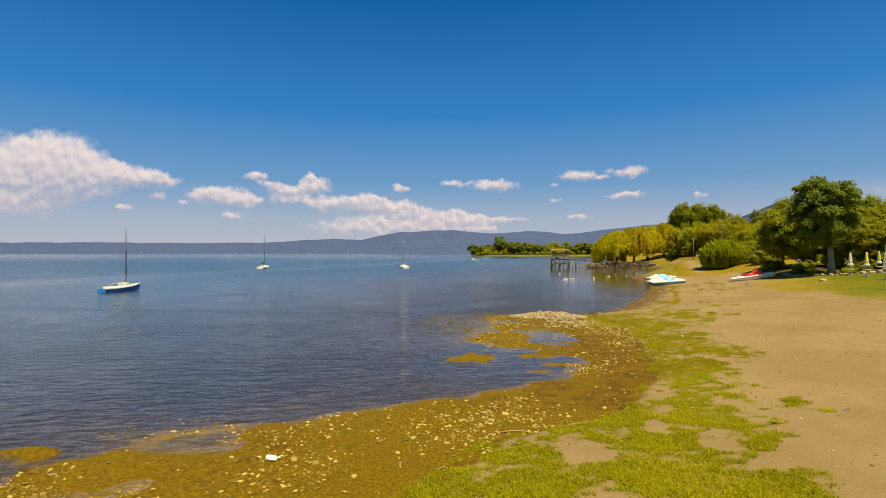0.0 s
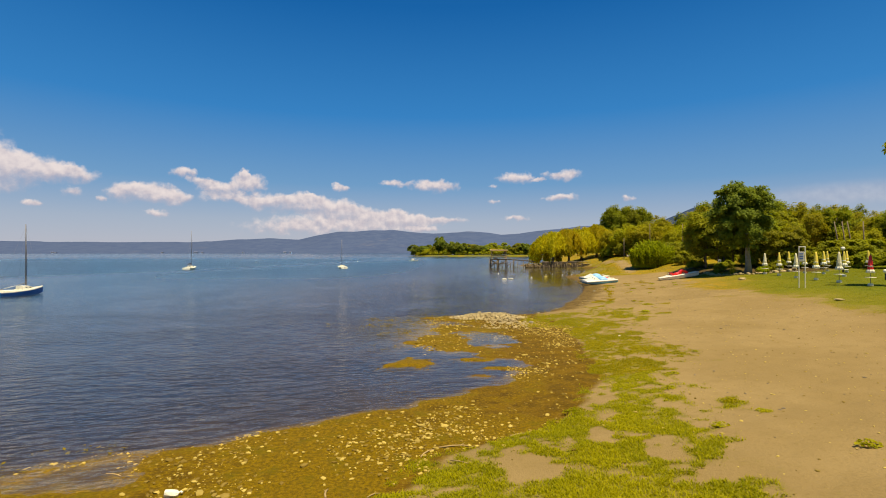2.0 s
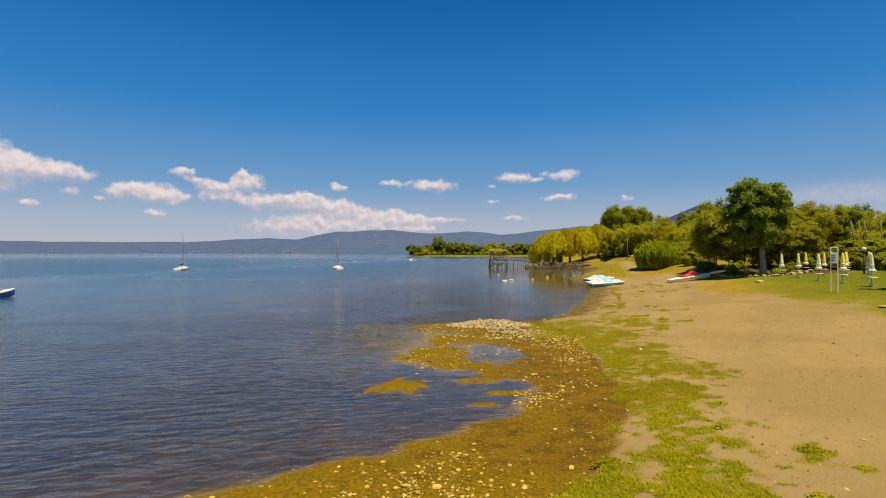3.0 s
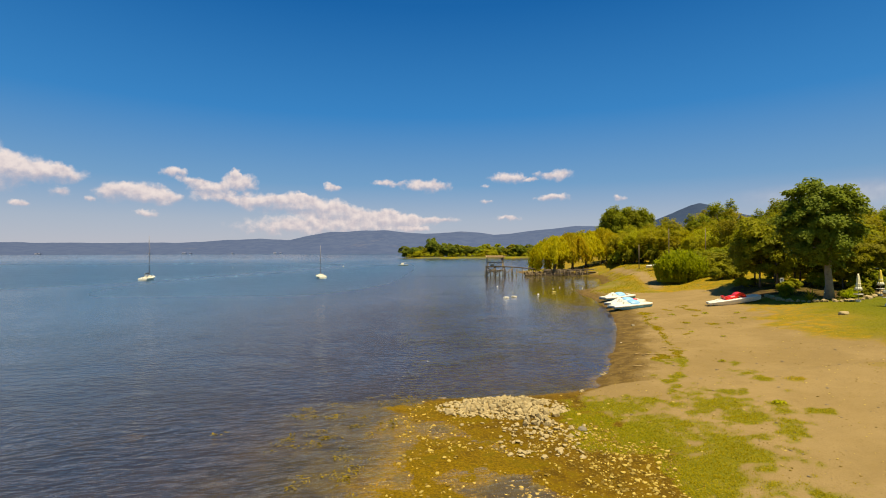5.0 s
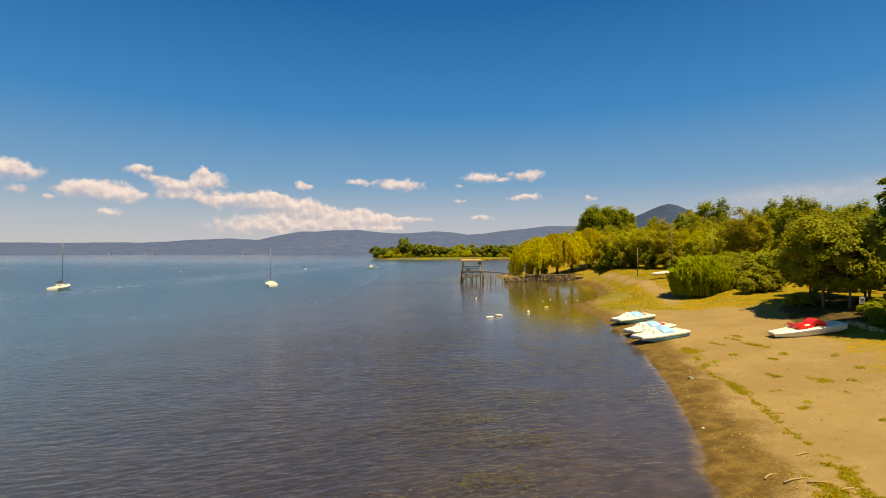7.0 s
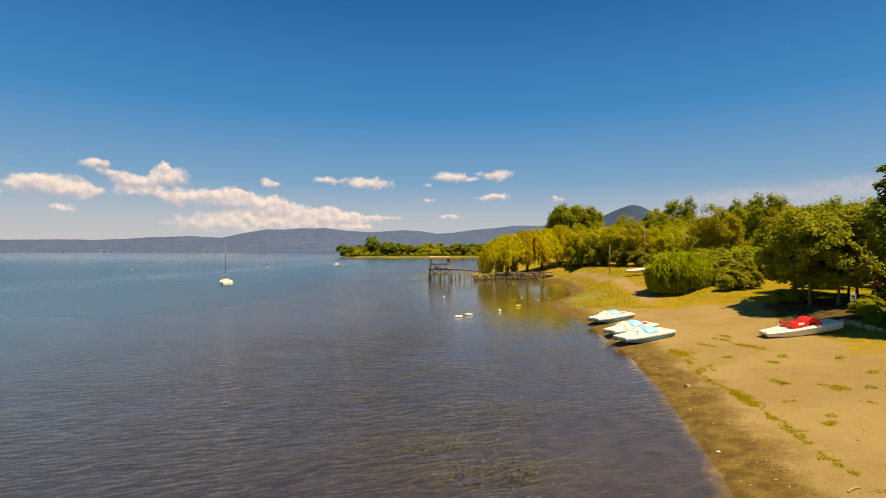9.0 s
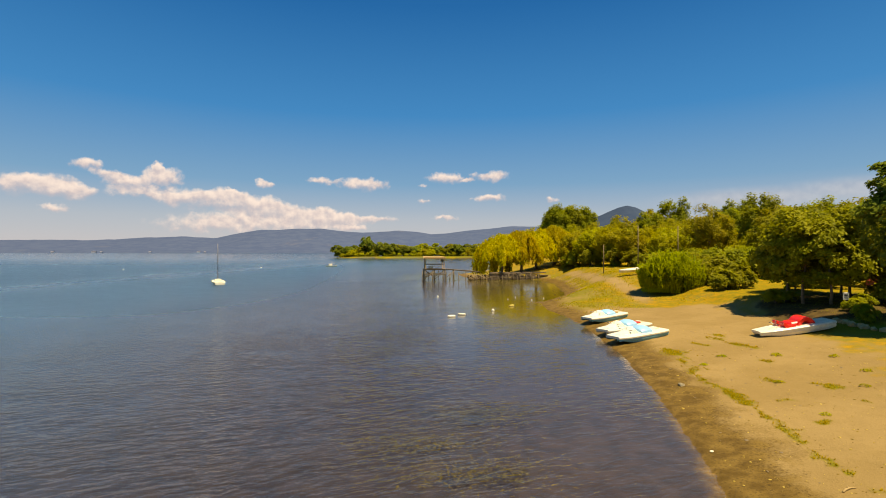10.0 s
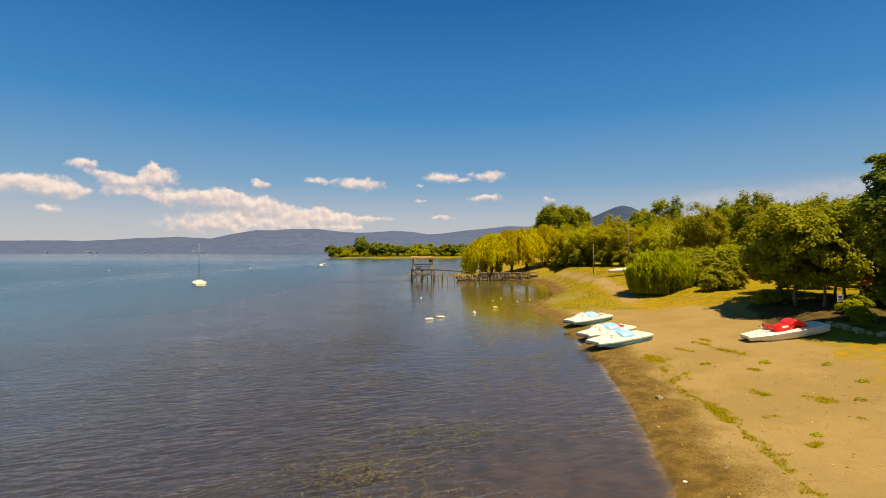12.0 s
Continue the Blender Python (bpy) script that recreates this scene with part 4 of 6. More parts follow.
def make_willow(at, radius, high, seed, trailing=False):
    tree = thing("weeping_willow", "yellow-green weeping willow with long hanging branches over the water", "tree", at, WILLOWS)
    r = np.random.default_rng(seed)
    pts, out, tips = [], [], []
    for k in range(430):
        a, q = r.uniform(0, 2 * math.pi), math.sqrt(r.random())
        a = a + 0.16 * math.sin(9 * a)
        rad = radius * q * (0.94 + 0.12 * math.sin(3 * a + seed) * math.cos(5 * a))
        top = high * (1 - 0.42 * q**3.0) * r.uniform(0.92, 1.0) * (0.96 + 0.05 * math.sin(2 * a + seed * 2))
        drop = r.uniform(0.3, 0.62) * high
        low = max(2.7 + 1.6 * r.random() + 0.8 * math.sin(5 * a + seed), top - drop)
        if trailing and math.cos(a + 0.9) < -0.2 and q > 0.55:
            low = 0.4 + 1.6 * r.random()
        if q < 0.5:
            low = max(low, top - 2.2)
        low = min(low, top - 0.8)
        m = int((top - low) * 24)
        z = np.sort(r.uniform(low, top, m))[::-1]
        s = (top - z) / max(top - low, 0.1)
        sway = 0.5 * s**0.6
        x = np.cos(a) * (rad + sway) + r.normal(0, 0.16, m)
        y = np.sin(a) * (rad + sway) + r.normal(0, 0.16, m)
        pts.append(np.stack([x, y, z], -1))
        out.append(np.tile((math.cos(a), math.sin(a), 0.9), (m, 1)))
        tips.append((math.cos(a) * rad, math.sin(a) * rad, top))
    pts, out = np.concatenate(pts), np.concatenate(out)
    part("trunk", stem_mesh(high * 0.6, 0.34, tips[:16], seed, 0.05, 0.4), BARK, tree)
    k = len(pts)
    nrm = out + r.normal(0, 0.5, (k, 3))
    nrm /= np.linalg.norm(nrm, axis=1, keepdims=True)
    axis = np.tile((0.0, 0.0, -1.0), (k, 1)) + r.normal(0, 0.28, (k, 3))
    side = np.cross(nrm, axis)
    side /= np.linalg.norm(side, axis=1, keepdims=True) + 1e-9
    s = r.uniform(0.32, 0.62, (k, 1))
    v = np.stack([pts, pts + axis * s * 0.45 + side * 0.085, pts + axis * s, pts + axis * s * 0.45 - side * 0.085], 1)
    part("crown", mesh_of("crown", v.reshape(-1, 3), np.arange(4 * k).reshape(-1, 4), True), LEAF_WILLOW, tree)
    return tree


make_willow(spot(26.2, 132.0), 5.7, 9.3, 2, True)
make_willow(spot(30.6, 132.6), 5.4, 9.7, 3)
make_willow(spot(34.3, 134.0), 5.2, 9.4, 4)
make_willow(spot(38.6, 134.6), 4.9, 9.2, 6)

# the tall round trees behind the willows
TALL = "tall trees behind the willows"
tall_tree = make_tree("poplar", "tall round-topped green tree far behind the willows", spot(76.2, 237), 7.0, 2.0, 23.6, 0.6, LEAF_TALL, 230, 130, 1.8, 0.62, 41, 10, TALL, gap=0.2, layer=0.4, taper=1.0)
for x, y, turn, size in ((83.0, 239, 90, 0.98), (89.2, 241, 200, 0.97), (86.0, 249, 20, 1.0), (79.0, 248, 140, 0.98)):
    put_copy(tall_tree, x, y, turn, size)

# the wood that runs back from the shore
WOOD = "trees of the shore wood"
wood_a = make_tree("wood_tree", "olive green tree in the dense wood behind the shore", spot(62, 150), 4.6, 1.2, 11.5, 0.28, LEAF_WOOD, 110, 110, 1.05, 0.38, 51, 8, WOOD, layer=0.4, taper=1.0)
wood_b = make_tree("wood_tree", "light yellow-green tree at the edge of the shore wood", spot(44.0, 118), 3.6, 0.8, 7.8, 0.2, LEAF_LIGHT, 80, 130, 0.85, 0.32, 52, 8, WOOD, layer=0.45, taper=1.0)
wood_c = make_tree("wood_tree", "dark green tree in the dense wood behind the shore", spot(70, 170), 4.0, 1.0, 12.5, 0.28, LEAF_TALL, 110, 110, 0.95, 0.38, 53, 8, WOOD, layer=0.4, taper=1.0)
rr = random.Random(12)
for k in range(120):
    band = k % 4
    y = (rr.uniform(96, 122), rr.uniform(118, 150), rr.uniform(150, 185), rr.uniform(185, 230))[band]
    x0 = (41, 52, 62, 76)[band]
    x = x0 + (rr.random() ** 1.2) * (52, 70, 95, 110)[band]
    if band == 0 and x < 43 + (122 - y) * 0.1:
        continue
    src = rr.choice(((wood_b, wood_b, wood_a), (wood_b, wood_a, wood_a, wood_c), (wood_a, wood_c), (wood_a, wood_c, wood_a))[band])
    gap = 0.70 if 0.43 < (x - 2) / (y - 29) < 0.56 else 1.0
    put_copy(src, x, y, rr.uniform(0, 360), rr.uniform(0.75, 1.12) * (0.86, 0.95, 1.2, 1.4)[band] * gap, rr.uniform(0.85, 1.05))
for x, y, s in ((45.5, 143, 1.0), (50, 141, 1.05), (55, 143, 1.1), (60, 140, 1.0), (41.5, 141, 0.85), (48, 132, 0.8), (53, 130, 0.9)):
    put_copy(wood_b, x, y, rr.uniform(0, 360), s, 1.0)
# wood behind the grove and the lawn
for k in range(70):
    a = rr.random()
    x, y = 47 + 70 * a + rr.uniform(-4, 4), 82 + rr.uniform(-5, 24) - 16 * a
    put_copy(rr.choice((wood_a, wood_b, wood_c, wood_b)), x, y, rr.uniform(0, 360), rr.uniform(0.68, 0.98) * (1.0 if x < 60 else 0.72), rr.uniform(0.85, 1.05))
for x, y, s in ((55, 54, 0.5), (58, 49, 0.62), (53, 46.5, 0.5)):
    put_copy(wood_c, x, y, rr.uniform(0, 360), s, 0.95)

hedge = []
for x, y, s in ((42.5, 124, 0.95), (44.0, 117, 0.85), (44.6, 110.5, 0.8), (46.5, 104, 0.75), (40.5, 129, 0.9), (47.5, 113, 1.0)):
    put_copy(wood_b, x, y, rr.uniform(0, 360), s, 0.95)
    hedge.append((x - 0.6, y - 2.2, s))
# low shrubs closing the gaps under the trees
SHRUBS = "shrubs along the wood's edge"
shrub = make_tree("shrub", "low dense green shrub at the edge of the wood", spot(41.5, 100.5), 1.9, 0.1, 2.6, 0.07, LEAF_BROAD, 40, 110, 0.75, 0.26, 61, 5, SHRUBS, category="shrub", taper=1.0)
dark_shrub = make_tree("shrub", "dark green shrub under the trees by the lawn", spot(35.0, 57.6), 1.3, 0.05, 1.7, 0.05, LEAF_BROAD, 30, 150, 0.45, 0.2, 62, 5, SHRUBS, category="shrub", taper=1.0)
for x, y, s in ((42.3, 95, 1.1), (44.5, 91, 1.3), (39.8, 87.5, 1.2), (37.2, 82.5, 1.25), (41.5, 83.5, 1.5), (45.5, 80, 1.4),
                (46.5, 85, 1.5), (36.0, 79.0, 1.1)):
    put_copy(shrub, x, y, rr.uniform(0, 360), s)
for x, y, s in ((30.6, 62.6, 0.62), (31.4, 62.2, 0.5), (29.9, 55.0, 0.5), (29.4, 54.2, 0.4), (30.7, 56.4, 0.45), (31.9, 56.9, 0.55), (36.5, 55.5, 0.8), (38.4, 55.4, 0.95), (40.6, 55.5, 1.0), (43, 55, 1.0), (45.5, 54.5, 1.05),
                (44.3, 57.6, 1.7), (46.6, 57.4, 1.75), (48.8, 57.2, 1.7), (50.8, 56, 1.7), (48, 53, 1.1), (50, 51, 1.1), (51.5, 48.5, 1.1), (32.6, 52.0, 0.35), (33.2, 51.9, 0.42), (42, 58.5, 1.3), (38, 69, 1.2), (42, 70, 1.6), (45, 66, 1.7), (47, 70, 1.7), (36, 73.5, 1.3), (34.0, 72.6, 1.1)):
    put_copy(dark_shrub, x, y, rr.uniform(0, 360), s)

for x, y, s in hedge:
    put_copy(dark_shrub, x, y, rr.uniform(0, 360), 2.0 * s, 1.2)
    put_copy(dark_shrub, x + 2.6, y + 0.8, rr.uniform(0, 360), 1.8 * s, 1.2)


def make_reeds(at, wide, deep, high, count, seed):
    """A thicket of canes with drooping blades."""
    bush = thing("reed_thicket", "dense bright green thicket of tall reeds beside the beach", "reeds", at)
    r = np.random.default_rng(seed)
    v, f, stems, sf = [], [], [], []
    for k in range(count):
        a, q = r.uniform(0, 2 * math.pi), math.sqrt(r.random())
        x, y = math.cos(a) * q * wide, math.sin(a) * q * deep
        h = high * (1 - 0.42 * q**2) * r.uniform(0.6, 1.18)
        lx, ly = x * 0.12 + r.normal(0, 0.15), y * 0.12 + r.normal(0, 0.15)
        o = len(stems)
        stems += [(x - 0.02, y, -0.1), (x + 0.02, y, -0.1), (x + lx + 0.01, y + ly, h), (x + lx - 0.01, y + ly, h)]
        sf.append((o, o + 1, o + 2, o + 3))
        for j in range(13):
            t = r.uniform(0.08, 1.0)
            p = np.array([x + lx * t, y + ly * t, h * t])
            d = r.uniform(0, 2 * math.pi)
            w, length = r.uniform(0.045, 0.085), r.uniform(0.55, 1.05)
            dv, sv = np.array([math.cos(d), math.sin(d), 0]), np.array([-math.sin(d), math.cos(d), 0])
            m, e = p + dv * length * 0.26 + (0, 0, length * 0.55), p + dv * length * 0.62 + (0, 0, length * 0.62)
            o = len(v)
            v += [p, m + sv * w, e, m - sv * w]
            f.append((o, o + 1, o + 2, o + 3))
    part("cane_stand", mesh_of("stems", stems, sf, True), LEAF_REED, bush)
    part("foliage", mesh_of("blades", v, f, True), LEAF_REED, bush)
    return bush


make_reeds(spot(31.0, 76.9), 3.1, 2.0, 3.5, 760, 3)
put_copy(dark_shrub, 34.4, 78.0, 30, 1.5)
put_copy(dark_shrub, 36.4, 77.2, 130, 1.7)

# trees on the far headland
HEAD = "trees on the far headland"
head_a = make_tree("headland_tree", "rounded green tree on the far headland", spot(-34, 462), 6.0, 0.5, 10.0, 0.3, LEAF_BIG, 40, 70, 1.9, 1.3, 71, 4, HEAD)
head_b = make_tree("headland_tree", "low light green bush-like tree on the far headland", spot(-26, 452), 5.5, 0.2, 6.0, 0.2, LEAF_LIGHT, 44, 60, 1.7, 1.0, 72, 4, HEAD, taper=1.0)
head_c = make_tree("headland_tree", "olive green tree on the far headland", spot(4, 464), 5.0, 0.4, 8.0, 0.25, LEAF_BROAD, 44, 60, 1.7, 1.0, 73, 4, HEAD, taper=1.0)
for k in range(120):
    a = k / 120
    x, y = -36 + 180 * a + rr.uniform(-3, 3), 458 + rr.uniform(-4, 26)
    if k % 3 == 0:
        y = 451 + rr.uniform(0, 3)
    src = rr.choice((head_b, head_b, head_c)) if k % 3 == 0 else rr.choice((head_a, head_c, head_c, head_b))
    s = rr.uniform(0.8, 1.3) * (0.5 if k % 3 == 0 else 1.0)
    put_copy(src, x, y, rr.uniform(0, 360), s, rr.uniform(0.85, 1.25))
put_copy(head_a, -15, 460, 50, 1.05, 1.75)
put_copy(head_a, -39, 458, 150, 0.95, 1.2)
put_copy(head_a, -30, 457, 80, 0.9, 1.05)

# ---- boats ----
def hull_ring(x, half, top, keel, sides=9, flare=0.75):
    """One hull section: from one gunwale under the keel to the other."""
    ring = []
    for k in range(sides):
        t = -1 + 2 * k / (sides - 1)
        ring.append((x, half * math.copysign(abs(t) ** flare, t), top - (top - keel) * (1 - abs(t) ** 2.6)))
    return ring


def make_sailboat(at, length, beam, mast, hull_mat, band_mat, label, cover=None, boom=True, stern=None):
    """A moored day-sailer: hull, deck, cabin, cockpit, mast, boom, stays and rudder."""
    b = thing("sailing_boat", label, "boat", at, "moored sailing boats")
    stations, deckline = [], []
    for k in range(13):
        t = k / 12
        x = -length / 2 + length * t
        half = beam / 2 * (0.78 + 0.9 * t - 0.65 * t * t) * (1 - max(0, (t - 0.45) / 0.55) ** 2.2 * 0.97)
        top = 0.42 + 0.42 * max(0.0, t - 0.15) ** 1.5
        keel = -0.12 + 0.3 * max(0, (t - 0.75) / 0.25) ** 2
        stations.append(hull_ring(x, max(half, 0.02), top, keel))
        deckline.append((x, max(half, 0.02), top))
    part("hull", loft(stations), hull_mat, b)
    band = [[(x, s * (h + 0.012), z - 0.07), (x, s * (h + 0.012), z + 0.012), (x, s * (h - 0.03), z + 0.012), (x, s * (h - 0.03), z - 0.07)] for s in (1, -1) for x, h, z in deckline]
    part("gunwale", loft(band[:13]), band_mat, b)
    part("gunwale", loft(band[13:]), band_mat, b)
    deck = [[(x, -h * 0.98, z + 0.005), (x, 0, z + 0.05), (x, h * 0.98, z + 0.005), (x, 0, z - 0.03)] for x, h, z in deckline]
    part("deck", loft(deck), WHITE, b)
    cab = []
    for t, w, h in ((-0.02, 0.30, 0.30), (0.02, 0.31, 0.33), (0.14, 0.27, 0.30), (0.24, 0.18, 0.16), (0.30, 0.12, 0.05)):
        x = length * t
        cab.append([(x, -beam * w, 0.48), (x, -beam * w * 0.86, 0.56 + h), (x, 0, 0.60 + h), (x, beam * w * 0.86, 0.56 + h), (x, beam * w, 0.48)])
    cabin = part("cabin", loft(cab), WHITE, b)
    for s in (1, -1):
        for x in (0.05, 0.14):
            part("window", box(length * 0.055, 0.02, 0.11, (length * x, s * beam * 0.285 * (1 - x), 0.73)), GLASS_DARK, cabin)
    for s in (1, -1):
        part("cockpit_seat", box(length * 0.3, beam * 0.13, 0.1, (-length * 0.25, s * beam * 0.24, 0.5), 0.03), WHITE, b)
    spar = part("mast", tube([(length * 0.12, 0, 0.45), (length * 0.12, 0, mast * 0.6), (length * 0.115, 0, mast)], [0.075, 0.065, 0.05], 8), SPAR, b)
    part("spreader", tube([(length * 0.12, -0.35, mast * 0.55), (length * 0.12, 0.35, mast * 0.55)], 0.015, 6), ALLOY, spar)
    for end in ((length * 0.49, 0, 0.55), (-length * 0.49, 0, 0.5), (length * 0.05, beam * 0.45, 0.5), (length * 0.05, -beam * 0.45, 0.5)):
        part("stay", tube([(length * 0.118, 0, mast * 0.96), end], 0.005, 4), SPAR, spar)
    if boom:
        bar = part("boom", tube([(length * 0.12, 0, 1.15), (-length * 0.34, 0, 1.2 if cover else 0.72)], 0.04, 8), ALLOY, b)
        if cover:
            part("sail_cover", tube([(length * 0.12, 0, 1.42), (length * 0.02, 0, 1.34), (-length * 0.2, 0, 1.3), (-length * 0.34, 0, 1.26)], [0.11, 0.17, 0.14, 0.07], 10), cover, bar)
    part("transom", box(0.05, beam * 0.72, 0.40, (-length * 0.5 - 0.02, 0, 0.2), 0.02), stern or hull_mat, b)
    part("rudder", box(0.16, 0.04, 0.62, (-length * 0.53, 0, 0.2), 0.015), stern or hull_mat, b)
    part("tiller", tube([(-length * 0.52, 0, 0.6), (-length * 0.36, 0, 0.66)], 0.02, 6), WOOD_TAN, b)
    return b


make_sailboat(pose(-42.1, 45.3, 0, 0, 0, 78), 4.3, 1.65, 6.9, BLUE, WHITE, "blue-hulled sailing boat with white deck and bare mast, moored", stern=CYAN)
make_sailboat(pose(-63.5, 115.5, 0, 0, 0, 100), 5.4, 2.3, 9.3, WHITE, WHITE, "white sailing boat with a dark sail cover on its mooring", BLACK)
make_sailboat(pose(-28.0, 120.5, 0, 0, 0, 114), 5.2, 2.1, 7.2, WHITE, YELLOW, "white sailing boat with yellow rim and bare mast, moored", None, False)


def make_pedal_boat(at, hull_mat, seat_mat, label, slide=False, extra=None):
    """A pedal boat: two floats under a shaped deck, seats, backrests, steering bar and paddle box."""
    b = thing("pedal_boat", label, "pedal boat", at, "pedal boats on the beach")
    length = 4.3
    for s in (1, -1):
        rings = []
        for k in range(11):
            t = k / 10
            x = -length / 2 + length * t
            w = 0.29 * min(1.0, 0.70 + 1.1 * t) * (1 - 0.65 * max(0, (t - 0.62) / 0.38) ** 1.7)
            low = 0.0 + 0.26 * max(0, (t - 0.7) / 0.3) ** 1.6 + 0.08 * max(0, (0.12 - t) / 0.12)
            c = s * (0.5 - 0.08 * max(0, (t - 0.6) / 0.4))
            rings.append([(x, c - w, 0.34), (x, c - w * 0.95, 0.18), (x, c - w * 0.6, low), (x, c + w * 0.6, low), (x, c + w * 0.95, 0.18), (x, c + w, 0.34)])
        part("float", loft(rings), hull_mat, b)
    rings = []
    for k in range(13):
        t = k / 12
        x = -length / 2 - 0.04 + (length + 0.08) * t
        w = 0.81 * (1 - 0.34 * max(0, (t - 0.66) / 0.34) ** 2.0) * (1 - 0.12 * max(0, (0.1 - t) / 0.1))
        crown = 0.46 + 0.05 * math.sin(math.pi * t) - 0.05 * max(0, (0.35 - abs(t - 0.42)) / 0.35)
        rings.append([(x, -w, 0.31), (x, -w - 0.015, 0.39), (x, -w * 0.93, 0.45), (x, -w * 0.55, crown), (x, w * 0.55, crown), (x, w * 0.93, 0.45), (x, w + 0.015, 0.39), (x, w, 0.31)])
    deck = part("deck", loft(rings), WHITE, b)
    if slide:
        for s in (1, -1):
            part("footwell", box(0.85, 0.5, 0.05, (0.95, s * 0.36, 0.475), 0.02), WHITE, deck)

    def seat(x, y, face):
        prof = [(0.30, 0.46), (0.30, 0.62), (0.05, 0.60), (-0.12, 0.62), (-0.24, 0.80), (-0.34, 0.83), (-0.38, 0.76), (-0.30, 0.46)]
        return loft([[(x + face * px, y + w * 0.31 * (0.9 if abs(w) == 1 else 1), pz - (0.04 if abs(w) == 1 else 0)) for px, pz in prof] for w in (-1, -0.85, 0.85, 1)])

    if slide:
        for s in (1, -1):
            part("seat", seat(0.42, s * 0.36, -1), RED, b)
    else:
        # a peaked white fairing shelters the seats
        peak = [(1.75, 0.30, 0.03), (1.35, 0.46, 0.10), (0.95, 0.52, 0.22), (0.70, 0.50, 0.38), (0.58, 0.48, 0.40), (0.42, 0.52, 0.16), (0.2, 0.56, 0.04)]
        part("fairing", loft([[(x, -w, 0.45), (x, -w * 0.8, 0.46 + h * 0.7), (x, -w * 0.25, 0.46 + h), (x, w * 0.25, 0.46 + h), (x, w * 0.8, 0.46 + h * 0.7), (x, w, 0.45)] for x, w, h in peak]), WHITE, b)
    if not slide:
        rings = []
        for k in range(11):
            t = -1 + 2 * k / 10
            h = math.sqrt(max(0.0, 1 - t * t)) ** 0.8
            rings.append([(-0.35 + 0.62 * t, 0.66 * h ** 0.5 * math.cos(math.pi * i / 8) + 0.001 * i, 0.44 + 0.40 * h * math.sin(math.pi * i / 8)) for i in range(9)])
        part("hood", loft(rings), seat_mat, b, "rounded pale blue moulded hood")
    hump = [[(0.95 + 0.55 * t if slide else -1.9 + 0.45 * t, y, 0.47 + 0.12 * math.sin(math.pi * min(1, t * 1.05)) ** 0.6 * k) for t, k in ((0, 0), (0.15, 1), (0.45, 1), (0.8, 0.8), (1.0, 0))] for y in (-0.2, -0.16, 0.16, 0.2)]
    part("paddle_box", loft(hump), WHITE, b)
    part("tiller", tube([(1.0, 0, 0.5), (0.95, 0, 0.82), (0.9, 0, 0.84)], 0.018, 6), ALLOY, b)
    for s in (1, -1):
        crank = part("pedal_crank", tube([(0.95, s * 0.12, 0.66), (0.95, s * 0.3, 0.66), (1.03, s * 0.3, 0.72), (1.03, s * 0.5, 0.72)], 0.016, 6), ALLOY, b)
        part("pedal", box(0.1, 0.12, 0.03, (1.03, s * 0.45, 0.72), 0.008), RUBBER, crank)
    if extra is not None:
        part("storage_lid", box(0.55, 0.62, 0.10, (-1.22, 0, 0.53), 0.03), extra, deck)
    if slide:
        arch = []
        for k in range(15):
            a = math.pi * k / 14
            c, z = -0.55 - 0.52 * math.cos(a), 0.44 + 0.50 * math.sin(a)
            i, iz = -0.55 - 0.26 * math.cos(a), 0.44 + 0.22 * math.sin(a)
            arch.append([(c, -0.56, z - 0.06), (c, -0.44, z), (c, 0.44, z), (c, 0.56, z - 0.06), (i, 0.5, iz), (i, -0.5, iz)])
        part("seat_arch", loft(arch), RED, b, "rounded red moulded seat arch")
        part("bench", box(0.62, 1.0, 0.26, (0.02, 0, 0.58), 0.08), RED, b, "low red moulded bench")
    return b


def ashore(x, y, turn, nose):
    return pose(x, y, gz(x, y) + 0.0, 0, -nose, turn)


make_pedal_boat(ashore(19.15, 66.9, 208, -2.0), TEAL, SKYBLUE, "white pedal boat with pale blue seats half out of the water", extra=WOOD_TAN)
make_pedal_boat(ashore(18.0, 61.3, 205, -2.5), WHITE, SKYBLUE, "white pedal boat with blue seats and red lid on sand", extra=RED)
make_pedal_boat(ashore(17.5, 58.5, 202, -2.5), TEAL, SKYBLUE, "white and blue-green pedal boat with pale blue seats at waterside")
make_pedal_boat(pose(25.4, 55.1, gz(25.4, 55.1) + 0.05, 0, -8.0, 168) @ pose(0, 0, 0, 0, 18.5, 0) @ Matrix.Scale(0.94, 4), WHITE, RED, "white pedal boat with red moulded seats beached on the sand", slide=True)


